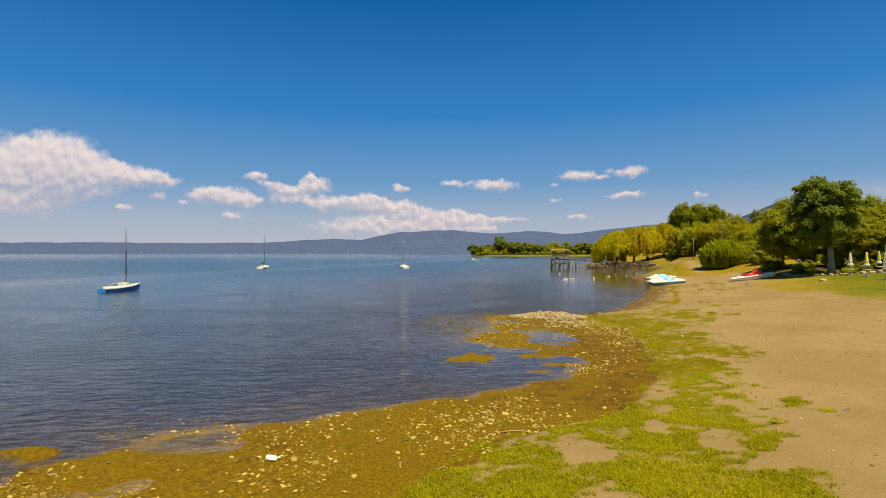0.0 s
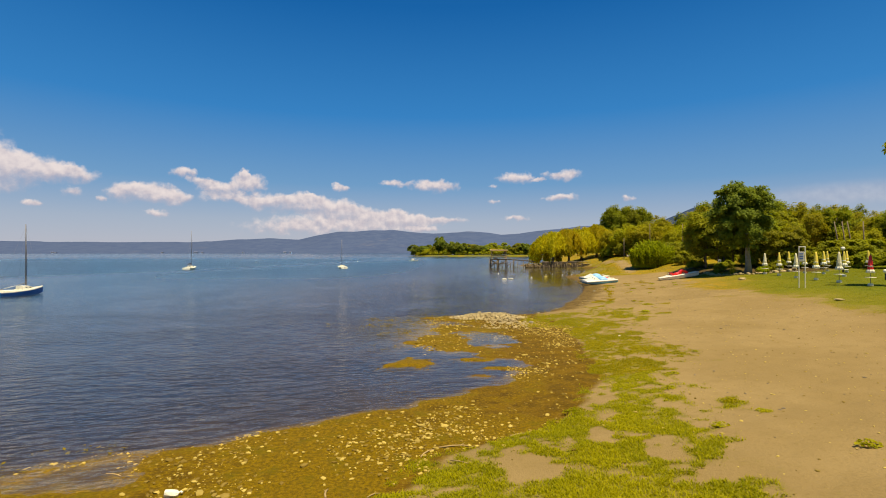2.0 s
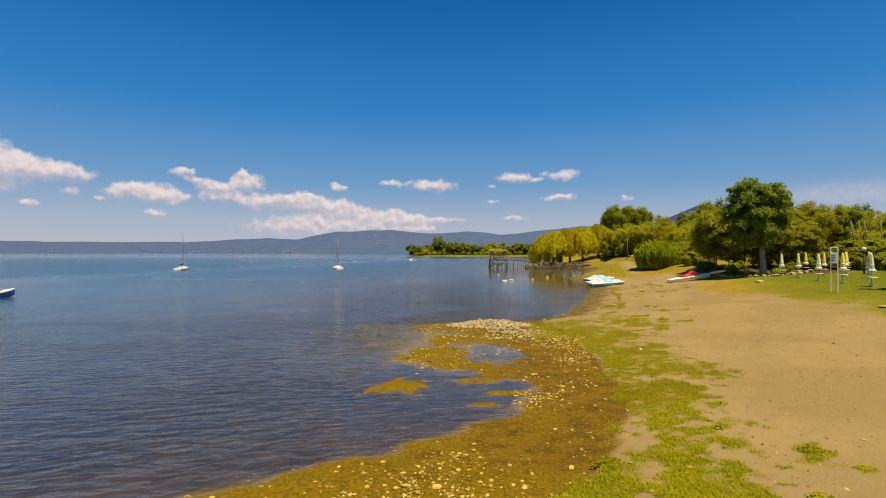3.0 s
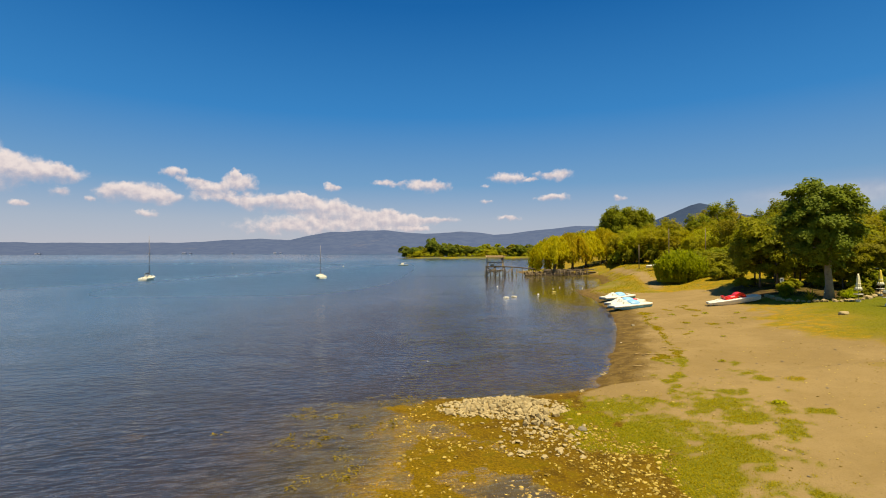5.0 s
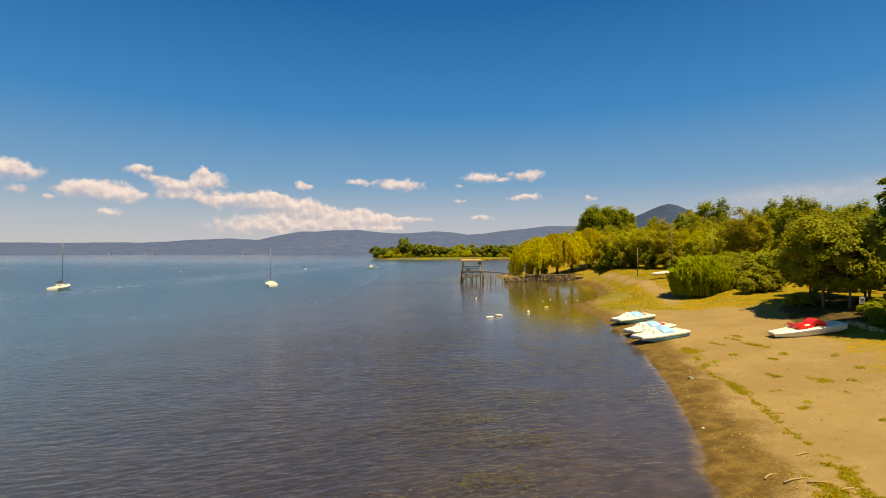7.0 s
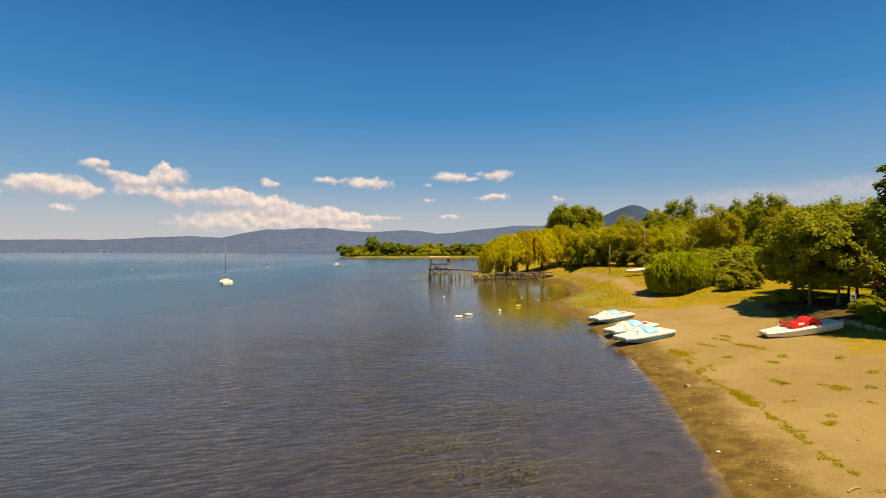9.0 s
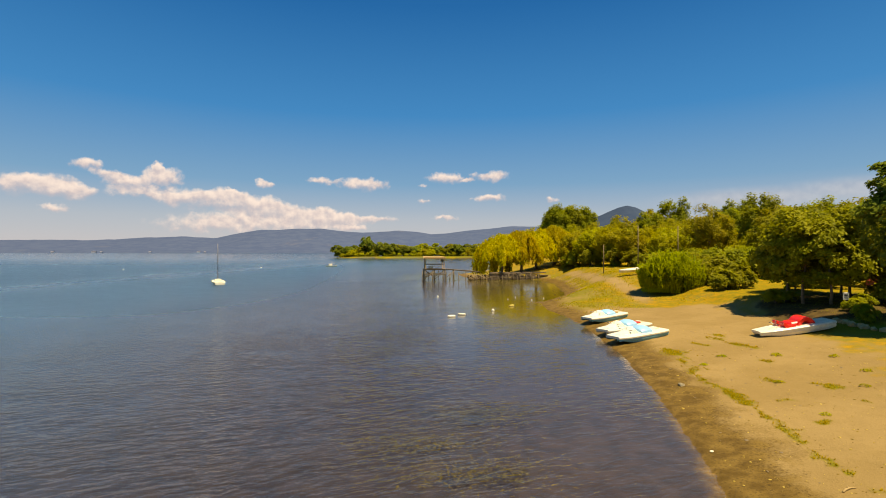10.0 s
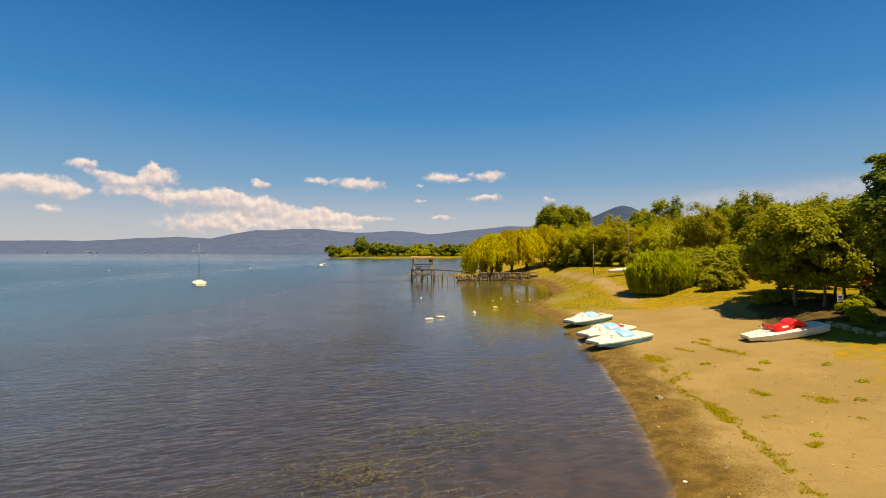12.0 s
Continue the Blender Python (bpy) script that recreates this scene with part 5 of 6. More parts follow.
def make_rowing_boat(at, label, mat, size=1.0, cabin=False):
    b = thing("rowing_boat", label, "boat", at, "small boats ashore")
    st = []
    for k in range(11):
        t = k / 10
        half = 0.62 * math.sin(math.pi * (0.16 + 0.80 * t)) ** 0.7 * size
        st.append(hull_ring((-1.8 + 3.6 * t) * size, max(half, 0.03), 0.5 + 0.3 * (t - 0.45) ** 2, 0.0 + 0.12 * max(0, (t - 0.8) / 0.2)))
    part("hull", loft(st), mat, b)
    for x in (-0.9, 0.0, 0.8):
        part("thwart", box(0.22, 0.9 * size, 0.05, (x * size, 0, 0.53), 0.01), WHITE, b)
    if cabin:
        house = part("cabin", box(1.3, 1.0, 0.75, (0.35, 0, 0.85), 0.12), WHITE, b)
        part("windscreen", box(0.05, 0.8, 0.3, (1.02, 0, 1.0), 0.01), GLASS_DARK, house)
        part("awning", box(1.2, 1.05, 0.06, (-0.6, 0, 1.45), 0.02), WHITE, b)
        for y in (-0.45, 0.45):
            part("post", tube([(-1.1, y, 0.5), (-1.1, y, 1.45)], 0.025, 6), ALLOY, b)
    part("engine_cover", box(0.3, 0.34, 0.42, (-1.72 * size, 0, 0.62), 0.06), WHITE, b)
    return b


make_rowing_boat(pose(32.7, 88.6, gz(32.7, 88.6) + 0.45, -8, 5, 194) @ Matrix.Diagonal((1.0, 0.85, 0.72, 1.0)), "small white boat lying on the grass above the shore", WHITE, 1.02)
make_rowing_boat(pose(27.4, 131.0, gz(27.4, 131.0) + 0.02, 0, 0, 5), "small yellow boat lying under the willows", YELLOW, 1.1)
make_rowing_boat(pose(-18.4, 215.0, -0.1, 0, 0, 200), "small white motor boat moored far out", WHITE, 1.15, True)


# ---- floats and buoys ----
def make_float(at, label, mat, kind="long"):
    f = thing("mooring_float", label, "buoy", at, "floats on the water")
    if kind == "long":
        part("float_body", lathe([(0.03, -0.5), (0.13, -0.45), (0.16, -0.2), (0.16, 0.2), (0.12, 0.44), (0.03, 0.5)], 12), mat, f, at=pose(0, 0, 0.07, 0, 90, 0))
        part("ring", tube([(0.62, 0, 0.07), (0.68, 0, 0.1), (0.74, 0, 0.07)], 0.02, 6), ALLOY, f)
    else:
        part("float_body", lathe([(0.03, -0.18), (0.2, -0.1), (0.26, 0.06), (0.2, 0.22), (0.07, 0.28), (0.05, 0.42), (0.01, 0.43)], 12), mat, f)
        part("ring", tube([(0, -0.05, 0.42), (0, 0, 0.5), (0, 0.05, 0.42)], 0.012, 5), ALLOY, f)
    return f


make_float(pose(7.4, 72.4, 0, 0, 0, 10) @ Matrix.Scale(0.75, 4), "pair of white plastic floats lying on the water", WHITE)
make_float(pose(8.5, 73.6, 0, 0, 0, -20) @ Matrix.Scale(0.75, 4), "white plastic float lying on the water", WHITE)
make_float(pose(12.0, 76.2, 0, 0, 0, 0) @ Matrix.Scale(0.62, 4), "round white mooring buoy on the water", WHITE, "round")
make_float(pose(14.9, 80.2, 0, 0, 0, 35) @ Matrix.Scale(0.75, 4), "pale yellow plastic float lying on the water", YELLOW)
make_float(pose(8.2, 91.9, 0, 0, 0, 0) @ Matrix.Scale(0.45, 4), "small white mooring buoy near the jetty", WHITE, "round")
for x, y in ((16.3, 87.4), (18.9, 86.1), (17.9, 89.9), (21.0, 88.1)):
    make_float(pose(x, y, 0) @ Matrix.Scale(0.32, 4), "small white mooring buoy in the bay", WHITE, "round")
make_float(pose(-41.0, 205.0, 0, 0, 0, 0), "white mooring buoy far out on the lake", WHITE, "round")
make_float(pose(-78.0, 190.0, 0, 0, 0, 0), "white mooring buoy far out on the lake", WHITE, "round")


# ---- jetty with its hut ----
def make_jetty():
    j = thing("jetty", "weathered wooden jetty on posts with small open hut at end", "jetty")
    y0, y1 = 127.6, 131.0
    xs = (9.35, 11.3, 13.45)
    r = random.Random(4)
    for x in xs:
        for y in (y0, y1):
            part("post", tube([(x + r.uniform(-0.1, 0.1), y, -2.4), (x, y, 1.0), (x, y, 2.28)], [0.13, 0.12, 0.11], 8), WOOD_GREY, j)
    for y in (y0, y1):
        part("beam", box(4.5, 0.16, 0.2, (11.4, y, 2.12), 0.02), WOOD_GREY, j)
    for k in range(15):
        part("deck_plank", box(0.27, 3.9, 0.06, (9.3 + 0.295 * k, 129.3 + r.uniform(-0.05, 0.05), 2.25), 0.008), WOOD_GREY, j)
    for a, b in (((9.4, y0, 2.0), (11.2, y0, 0.8)), ((11.4, y0, 0.8), (13.4, y0, 2.0)), ((9.4, y1, 2.0), (11.2, y1, 0.7)), ((13.45, y0, 0.4), (15.6, y0 + 1.0, 1.9)), ((9.4, y0 - 0.1, 0.5), (11.2, y0 - 0.1, 1.9))):
        part("brace", tube([a, b], 0.07, 6), WOOD_GREY, j)
    for x0, x1 in ((9.35, 11.3), (11.3, 13.45)):
        for y in (y0 - 0.12, y1 + 0.12):
            part("brace", tube([(x0, y, 0.25), (x1, y, 1.75)], 0.055, 6), WOOD_GREY, j)
    for y in (y0, y1):
        part("crossbeam", box(4.3, 0.12, 0.14, (11.4, y - 0.13, 1.15), 0.02), WOOD_GREY, j)
    for x, y in ((10.2, 128.4), (12.3, 129.2), (14.6, 128.6), (15.5, 129.5), (14.0, 130.2), (8.9, 127.9), (16.4, 129.0), (10.9, 127.2)):
        part("stake", tube([(x + r.uniform(-0.2, 0.2), y, -2.0), (x, y, r.uniform(1.0, 2.0))], [0.1, 0.07], 6), WOOD_GREY, j)
    # the hut
    for x in (9.55, 13.25):
        for y in (y0 + 0.15, y1 - 0.15):
            part("hut_post", box(0.16, 0.16, 2.15, (x, y, 3.35), 0.02), WOOD_PALE, j)
    for y in (y0 + 0.15, y1 - 0.15):
        part("eaves_beam", box(4.0, 0.14, 0.16, (11.4, y, 4.42), 0.02), WOOD_PALE, j)
    for k in range(11):
        part("roof_board", box(0.385, 3.9, 0.08, (9.42 + 0.395 * k, 129.3, 4.56 + r.uniform(-0.015, 0.015)), 0.01, pose(0, 0, 0, 4, 0, 0)), WOOD_PALE, j)
    part("fascia", box(4.4, 0.05, 0.30, (11.4, 127.3, 4.55), 0.01), WOOD_PALE, j)
    for z in (2.75, 3.2):
        part("rail", box(3.7, 0.07, 0.10, (11.4, y1 - 0.15, z), 0.01), WOOD_GREY, j)
    part("rail", box(3.7, 0.07, 0.10, (11.4, y0 + 0.15, 3.15), 0.01), WOOD_GREY, j)
    part("rail", box(0.07, 3.0, 0.10, (9.55, 129.3, 3.1), 0.01), WOOD_GREY, j)
    part("nest_box", box(0.55, 0.4, 0.5, (12.85, 127.8, 3.95), 0.02), WOOD_GREY, j)
    part("bundle", lathe([(0.1, 0), (0.5, 0.1), (0.42, 0.42), (0.1, 0.6)], 10, 0.1, 5), WHITE_CLOTH, j, "white cloth bundle under the hut", at=pose(10.6, 128.9, 2.28))
    # the gangway, sloping down to the stone point
    for k in range(24):
        x = 13.75 + 0.3 * k
        part("gangway_plank", box(0.275, 1.15, 0.055, (x, 129.4 + r.uniform(-0.03, 0.03), 2.24 - 0.6 * (k / 24) ** 1.1), 0.008), WOOD_GREY, j)
    for y in (128.95, 129.85):
        part("stringer", tube([(13.5, y, 2.12), (17.0, y, 1.88), (21.0, y, 1.5)], 0.08, 6), WOOD_GREY, j)
    for x, z in ((15.3, 2.0), (17.9, 1.8), (20.2, 1.55)):
        part("post", tube([(x, 129.0, -2.0), (x, 129.0, z)], 0.09, 7), WOOD_GREY, j)
    return j


make_jetty()


def make_mole():
    """The stone edge of the point, with its stakes."""
    m = thing("stone_mole", "low bank of rough dark stones with wooden stakes at the water", "stone bank")
    kinds = [rock_mesh(0.45, 100 + k, 2, 0.75) for k in range(5)]
    for k in kinds:
        k.materials.append(STONE_BROWN)
    r = random.Random(8)
    for k in range(210):
        a = r.random() ** 1.5
        x = 18.4 + 14.0 * a
        y = 127.9 + r.uniform(-0.5, 0.8)
        z = max(0.0, (y - 127.3)) * 0.9 * r.uniform(0.3, 1.0)
        s = r.uniform(0.35, 0.85)
        ob = part("stone", r.choice(kinds), None, m)
        ob.matrix_basis = Matrix.LocRotScale((x, y, min(z, 0.8)), Euler((r.uniform(0, 6), r.uniform(0, 6), r.uniform(0, 6))), (s, s, s * 0.8))
    # logs laid behind a row of driven stakes
    for row in range(6):
        x = 22.4 + r.uniform(-0.6, 0.2)
        while x < 33.0:
            length = r.uniform(1.8, 3.0)
            part("log", tube([(x, 127.22 + r.uniform(-0.04, 0.04), 0.12 + 0.27 * row), (x + length, 127.22 + r.uniform(-0.04, 0.04), 0.12 + 0.27 * row + r.uniform(-0.05, 0.05))], [0.14, 0.12], 7), BARK, m)
            x += length + r.uniform(0.02, 0.3)
    for k in range(17):
        x = 19.0 + 0.83 * k + r.uniform(-0.4, 0.4)
        part("stake", tube([(x + r.uniform(-0.2, 0.2), 126.98 + r.uniform(-0.08, 0.06), -0.8), (x, 127.02, r.uniform(0.6, 1.5))], [0.09, 0.075], 6), BARK if k % 3 else WOOD_GREY, m)
    return m


make_mole()


# ---- on the lawn ----
def make_parasol(at, canvas, label):
    p = thing("parasol", label, "parasol", at, "closed parasols on the lawn")
    part("pole", tube([(0, 0, 0.02), (0, 0, 2.42)], 0.018, 8), SPAR, p)
    top = part("canopy", lathe([(0.03, 2.45), (0.07, 2.3), (0.12, 1.9), (0.15, 1.5), (0.18, 1.2), (0.13, 1.12), (0.03, 1.14)][::-1], 32, 0.16, 8), canvas, p)
    part("strap", lathe([(0.14, 1.5), (0.165, 1.52), (0.16, 1.58), (0.14, 1.6)], 16), WHITE_CLOTH, top)
    part("valance", lathe([(0.20, 1.02), (0.25, 1.05), (0.22, 1.22), (0.16, 1.3)], 32, 0.18, 8), WHITE_CLOTH, top, "white hanging edge of the canopy")
    part("tabletop", lathe([(0.02, 0.66), (0.34, 0.66), (0.36, 0.68), (0.34, 0.70), (0.02, 0.70)], 20), WHITE, p)
    part("base", box(0.28, 0.28, 0.2, (0, 0, 0.1), 0.03), WHITE, p)
    return p


UMBRELLAS = [(31.1, 48.7), (30.4, 45.4), (35.7, 52.1), (34.6, 48.1), (28.0, 37.3), (34.7, 45.7), (39.0, 51.1), (26.8, 33.4), (33.2, 41.3), (38.6, 48.0), (41.4, 48.9), (28.9, 40.9)]
yellow_one = make_parasol(spot(*UMBRELLAS[2], 0, 0.87), CREAM, "closed yellow parasol with white edge and round table on lawn")
pale_one = make_parasol(spot(*UMBRELLAS[0], 0, 0.87), PALE, "closed cream-white parasol with white edge and round table on lawn")
for k, (x, y) in enumerate(UMBRELLAS):
    if k not in (0, 2):
        put_copy(yellow_one if k in (1, 3, 4, 5, 6, 8, 9, 10) else pale_one, x, y, rr.uniform(0, 360), rr.uniform(0.84, 0.9))
make_parasol(spot(25.9, 29.7, 0, 0.8), RED, "closed red parasol with round white table on the lawn")


def make_board(at):
    s = thing("notice_frame", "two tall white posts holding a small notice panel on beach", "sign", at)
    for x in (-0.16, 0.16):
        part("post", box(0.055, 0.055, 2.72, (x, 0, 1.29), 0.01), WHITE, s)
    part("crossbar", box(0.36, 0.045, 0.05, (0, 0.004, 2.62), 0.01), WHITE, s)
    panel = part("panel", box(0.30, 0.04, 0.62, (-0.04, -0.06, 2.0), 0.01), WHITE, s, "white notice panel with blue bars")
    for z in (0.18, 0.02, -0.12):
        part("bar", box(0.2, 0.012, 0.05, (-0.04, -0.086, 2.0 + z), 0.0), BLUE, panel)
    return s


make_board(spot(22.25, 30.45, -32))


def make_sign(at):
    s = thing("small_sign", "small white sign on a post under the trees", "sign", at)
    part("post", tube([(0, 0, -0.1), (0, 0, 1.25)], 0.035, 6), WOOD_GREY, s)
    p = part("panel", box(0.5, 0.03, 0.75, (0, -0.045, 1.25), 0.01), WHITE, s)
    part("bar", box(0.28, 0.012, 0.22, (0, -0.066, 1.33), 0), BLACK, p)
    part("bar", box(0.28, 0.012, 0.06, (0, -0.066, 1.08), 0), BLACK, p)


make_sign(spot(31.2, 57.4, -30, 0.64))


def make_lamp(at, high, label, globe=True):
    p = thing("lamp_post", label, "lamp post", at, "lamp posts")
    part("pole", tube([(0, 0, -0.1), (0, 0, high * 0.5), (0, 0, high)], [0.06, 0.05, 0.04], 8), WOOD_GREY if not globe else BLACK, p)
    if globe:
        part("globe", lathe([(0.04, high), (0.13, high + 0.06), (0.16, high + 0.16), (0.12, high + 0.27), (0.02, high + 0.31)], 14), WHITE, p, "white globe lamp")
    else:
        arm = part("arm", tube([(0, 0, high - 0.1), (-0.5, 0, high + 0.12), (-0.75, 0, high + 0.12)], 0.035, 6), ALLOY, p)
        part("lantern", box(0.45, 0.2, 0.12, (-0.95, 0, high + 0.1), 0.03), WHITE, arm)


make_lamp(spot(31.9, 35.7), 0.5, "low black lamp post with a white globe on the lawn")
make_lamp(spot(39.3, 49.4, 0, 1.25), 1.75, "black lamp post with a white globe on the lawn")
make_lamp(spot(57.9, 100), 5.9, "tall street lamp rising out of the wood", False)


def make_pole(x, y, high, lean=0.0):
    p = thing("wooden_pole", "tall bare wooden pole standing among the trees", "pole", spot(x, y), "wooden poles")
    part("shaft", tube([(0, 0, -0.2), (lean * 0.5, 0, high * 0.5), (lean, 0, high)], [0.085, 0.07, 0.055], 8), WOOD_GREY, p)


make_pole(34.7, 101.0, 4.4)
make_pole(39.2, 99.0, 6.6)
make_pole(45.9, 99.5, 6.5)
for x, y, lean in ((47.5, 60.3, -0.9), (48.0, 60.0, -0.7), (49.3, 60.6, -0.9), (50.2, 60.2, -0.2)):
    make_pole(x, y, 5.2, lean)


def make_car(at, paint, label):
    c = thing("parked_car", label, "car", at, "cars parked under the trees")
    rings = []
    for x, w, z in ((-2.0, 0.7, 0.62), (-1.9, 0.82, 0.86), (-0.9, 0.86, 0.92), (0.9, 0.86, 0.9), (1.8, 0.8, 0.78), (2.05, 0.66, 0.55)):
        rings.append([(x, -w, 0.28), (x, -w, 0.6), (x, -w * 0.92, z), (x, w * 0.92, z), (x, w, 0.6), (x, w, 0.28)])
    part("body", loft(rings), paint, c)
    cab = [[(x, -w, z0), (x + dx, -w * 0.82, z1), (x + dx, w * 0.82, z1), (x, w, z0)] for x, dx, w, z0, z1 in ((-1.75, 0.25, 0.74, 0.86, 1.3), (-1.2, 0.1, 0.78, 0.9, 1.45), (0.3, 0, 0.78, 0.9, 1.45), (1.0, -0.25, 0.74, 0.88, 1.0))]
    roof = part("cabin", loft(cab), paint, c)
    for s in (1, -1):
        for x in (-0.95, 0.0):
            part("side_window", box(0.8, 0.03, 0.34, (x, s * 0.73, 1.14), 0.01, pose(0, 0, 0, s * 14, 0, 0)), GLASS_DARK, roof)
    for x in (-1.25, 1.3):
        for s in (1, -1):
            w = part("wheel", tube([(x, s * 0.68, 0.3), (x, s * 0.86, 0.3)], 0.3, 16), RUBBER, c)
            part("rim", tube([(x, s * 0.85, 0.3), (x, s * 0.875, 0.3)], 0.18, 12), ALLOY, w)


make_car(spot(46.5, 68.6, 30), CAR_RED, "dark red car parked in the shade of the trees")
make_car(spot(47.5, 73.6, 25), WHITE, "white car parked in the shade of the trees")


def make_shelter(at):
    s = thing("garden_shelter", "low shelter with a white board roof and bench under trees", "shelter", at)
    for k in range(4):
        part("roof_board", box(3.0, 0.36, 0.05, (0, -0.57 + 0.38 * k, 1.62), 0.01), WHITE, s)
    for x in (-1.35, 1.35):
        for y in (-0.6, 0.6):
            part("post", box(0.09, 0.09, 1.62, (x, y, 0.79), 0.01), WOOD_GREY, s)
    part("bench", box(2.3, 0.34, 0.06, (0.2, -0.2, 0.45), 0.02), WOOD_TAN, s)
    for x in (-0.7, 1.1):
        part("leg", box(0.08, 0.28, 0.44, (x, -0.2, 0.21), 0.02), WOOD_GREY, s)


make_shelter(spot(38.6, 57.2, -20))


# ---- the planted bed under the great tree ----
def make_spiky(x, y, size, blades, label, name, mat, stiff=0.8, seed=1):
    """A rosette of long pointed blades."""
    p = thing(name, label, "plant", spot(x, y), "plants in the stone-edged bed")
    r = np.random.default_rng(seed)
    v, f = [], []
    for k in range(blades):
        a, tilt, length = r.uniform(0, 6.283), r.uniform(0.1, 1.15), size * r.uniform(0.7, 1.1)
        d = np.array((math.cos(a), math.sin(a), 0.0))
        side = np.array((-math.sin(a), math.cos(a), 0.0)) * size * 0.035
        base = d * 0.05 * size
        mid = base + d * length * 0.5 * math.sin(tilt) + (0, 0, length * 0.55 * math.cos(tilt * 0.8))
        tip = base + d * length * math.sin(tilt) + (0, 0, length * (math.cos(tilt) - (1 - stiff) * tilt * 0.4))
        o = len(v)
        v += [base - side, base + side, mid + side, tip, mid - side]
        f += [(o, o + 1, o + 2, o + 4), (o + 4, o + 2, o + 3)]
    part("blades", mesh_of("blades", v, f, True), mat, p)


make_spiky(29.2, 51.0, 1.1, 46, "spiky yellow-green rosette plant behind the edging stones", "spiky_plant", LEAF_LIGHT, 1.0, 3)
make_spiky(32.2, 51.0, 0.8, 260, "fine green tuft of ornamental grass beside the trunk", "ornamental_grass", LEAF_REED, 0.4, 4)
make_spiky(32.9, 51.4, 0.75, 240, "fine green tuft of ornamental grass beside the trunk", "ornamental_grass", LEAF_REED, 0.4, 5)
put_copy(dark_shrub, 34.3, 52.2, 40, 0.62)


# ---- stones ----
def make_edging():
    e = thing("stone_edging", "row of pale rough stones edging the bed under the tree", "stone edging")
    kinds = [rock_mesh(0.29, 200 + k, 1, 0.6) for k in range(6)]
    for k in kinds:
        k.materials.append(STONE)
    r = random.Random(3)
    path = [(28.6, 55.6), (28.3, 53.6), (28.4, 51.9), (28.8, 50.5), (29.8, 49.5), (31.4, 49.3), (33.0, 50.2), (34.6, 51.6), (36.2, 52.9), (37.6, 54.0)]
    for (ax, ay), (bx, by) in zip(path, path[1:]):
        k = int(math.hypot(bx - ax, by - ay) / 0.36)
        for i in range(k):
            t = (i + r.uniform(0.2, 0.8)) / k
            x, y, s = ax + (bx - ax) * t + r.uniform(-0.1, 0.1), ay + (by - ay) * t + r.uniform(-0.12, 0.12), r.uniform(0.6, 1.25)
            ob = part("stone", r.choice(kinds), None, e)
            ob.matrix_basis = Matrix.LocRotScale((x, y, gz(x, y) + 0.08 * s), Euler((r.uniform(-0.3, 0.3), r.uniform(-0.3, 0.3), r.uniform(0, 6))), (s, s, s))


make_edging()


def lone_stone(x, y, size, label, seed, mat=None, name="stone", squash=0.6):
    me = rock_mesh(size, seed, 3, squash)
    ob = part(name, me, mat or STONE, None, at=pose(x, y, gz(x, y) + size * 0.18, 0, 0, seed * 40))
    return tagged(ob, label, "stone", "lone stones on the shore")


lone_stone(25.9, 43.5, 0.45, "flat pale stone lying in the dry grass", 1, squash=0.38)
lone_stone(20.5, 25.1, 0.26, "flat pale stone lying in the dry grass", 2, squash=0.18)
lone_stone(4.5, 26.9, 0.15, "grey stone on the wet mud by the stone heap", 3, STONE_GREY)
lone_stone(0.0, 30.7, 0.16, "dark weedy stone in the shallow water", 4, STONE_BROWN)
lone_stone(0.25, 28.6, 0.22, "pale stone at the edge of the stone heap", 5)
lone_stone(14.0, 48.2, 0.16, "dark stone on the damp sand", 6, STONE_GREY)
lone_stone(7.55, 34.4, 0.13, "pale stone at the water's edge", 7)
lone_stone(7.3, 33.9, 0.1, "pale stone at the water's edge", 8)
lone_stone(5.6, 31.1, 0.13, "pale stone at the water's edge", 9)


def make_rock_pile():
    p = thing("stone_heap", "long low heap of pale broken stones at the water's edge", "stone heap")
    kinds = [rock_mesh(0.13, 300 + k, 1, 0.62) for k in range(10)]
    for k in kinds:
        k.materials.append(STONE)
    r = random.Random(5)
    done = 0
    while done < 300:
        x, y = r.gauss(2.2, 0.95), r.gauss(29.2, 0.5)
        q = ((x - 2.2) / 1.85) ** 2 + ((y - 29.2 - 0.1 * (x - 2.2)) / 0.85) ** 2
        if r.random() < 0.10:
            x, y, q = r.gauss(3.2, 0.4), r.uniform(27.2, 28.6), 0.5
        if q > r.uniform(0.5, 1.4):
            continue
        z = gz(x, y) + 0.03 + 0.12 * max(0.0, 1 - q) * r.random()
        s = r.uniform(0.55, 1.5) * (1.0 if q < 0.8 else 0.75)
        ob = part("stone", r.choice(kinds), None, p)
        ob.matrix_basis = Matrix.LocRotScale((x, y, z), Euler((r.uniform(0, 6), r.uniform(0, 6), r.uniform(0, 6))), (s, s, s))
        done += 1


make_rock_pile()


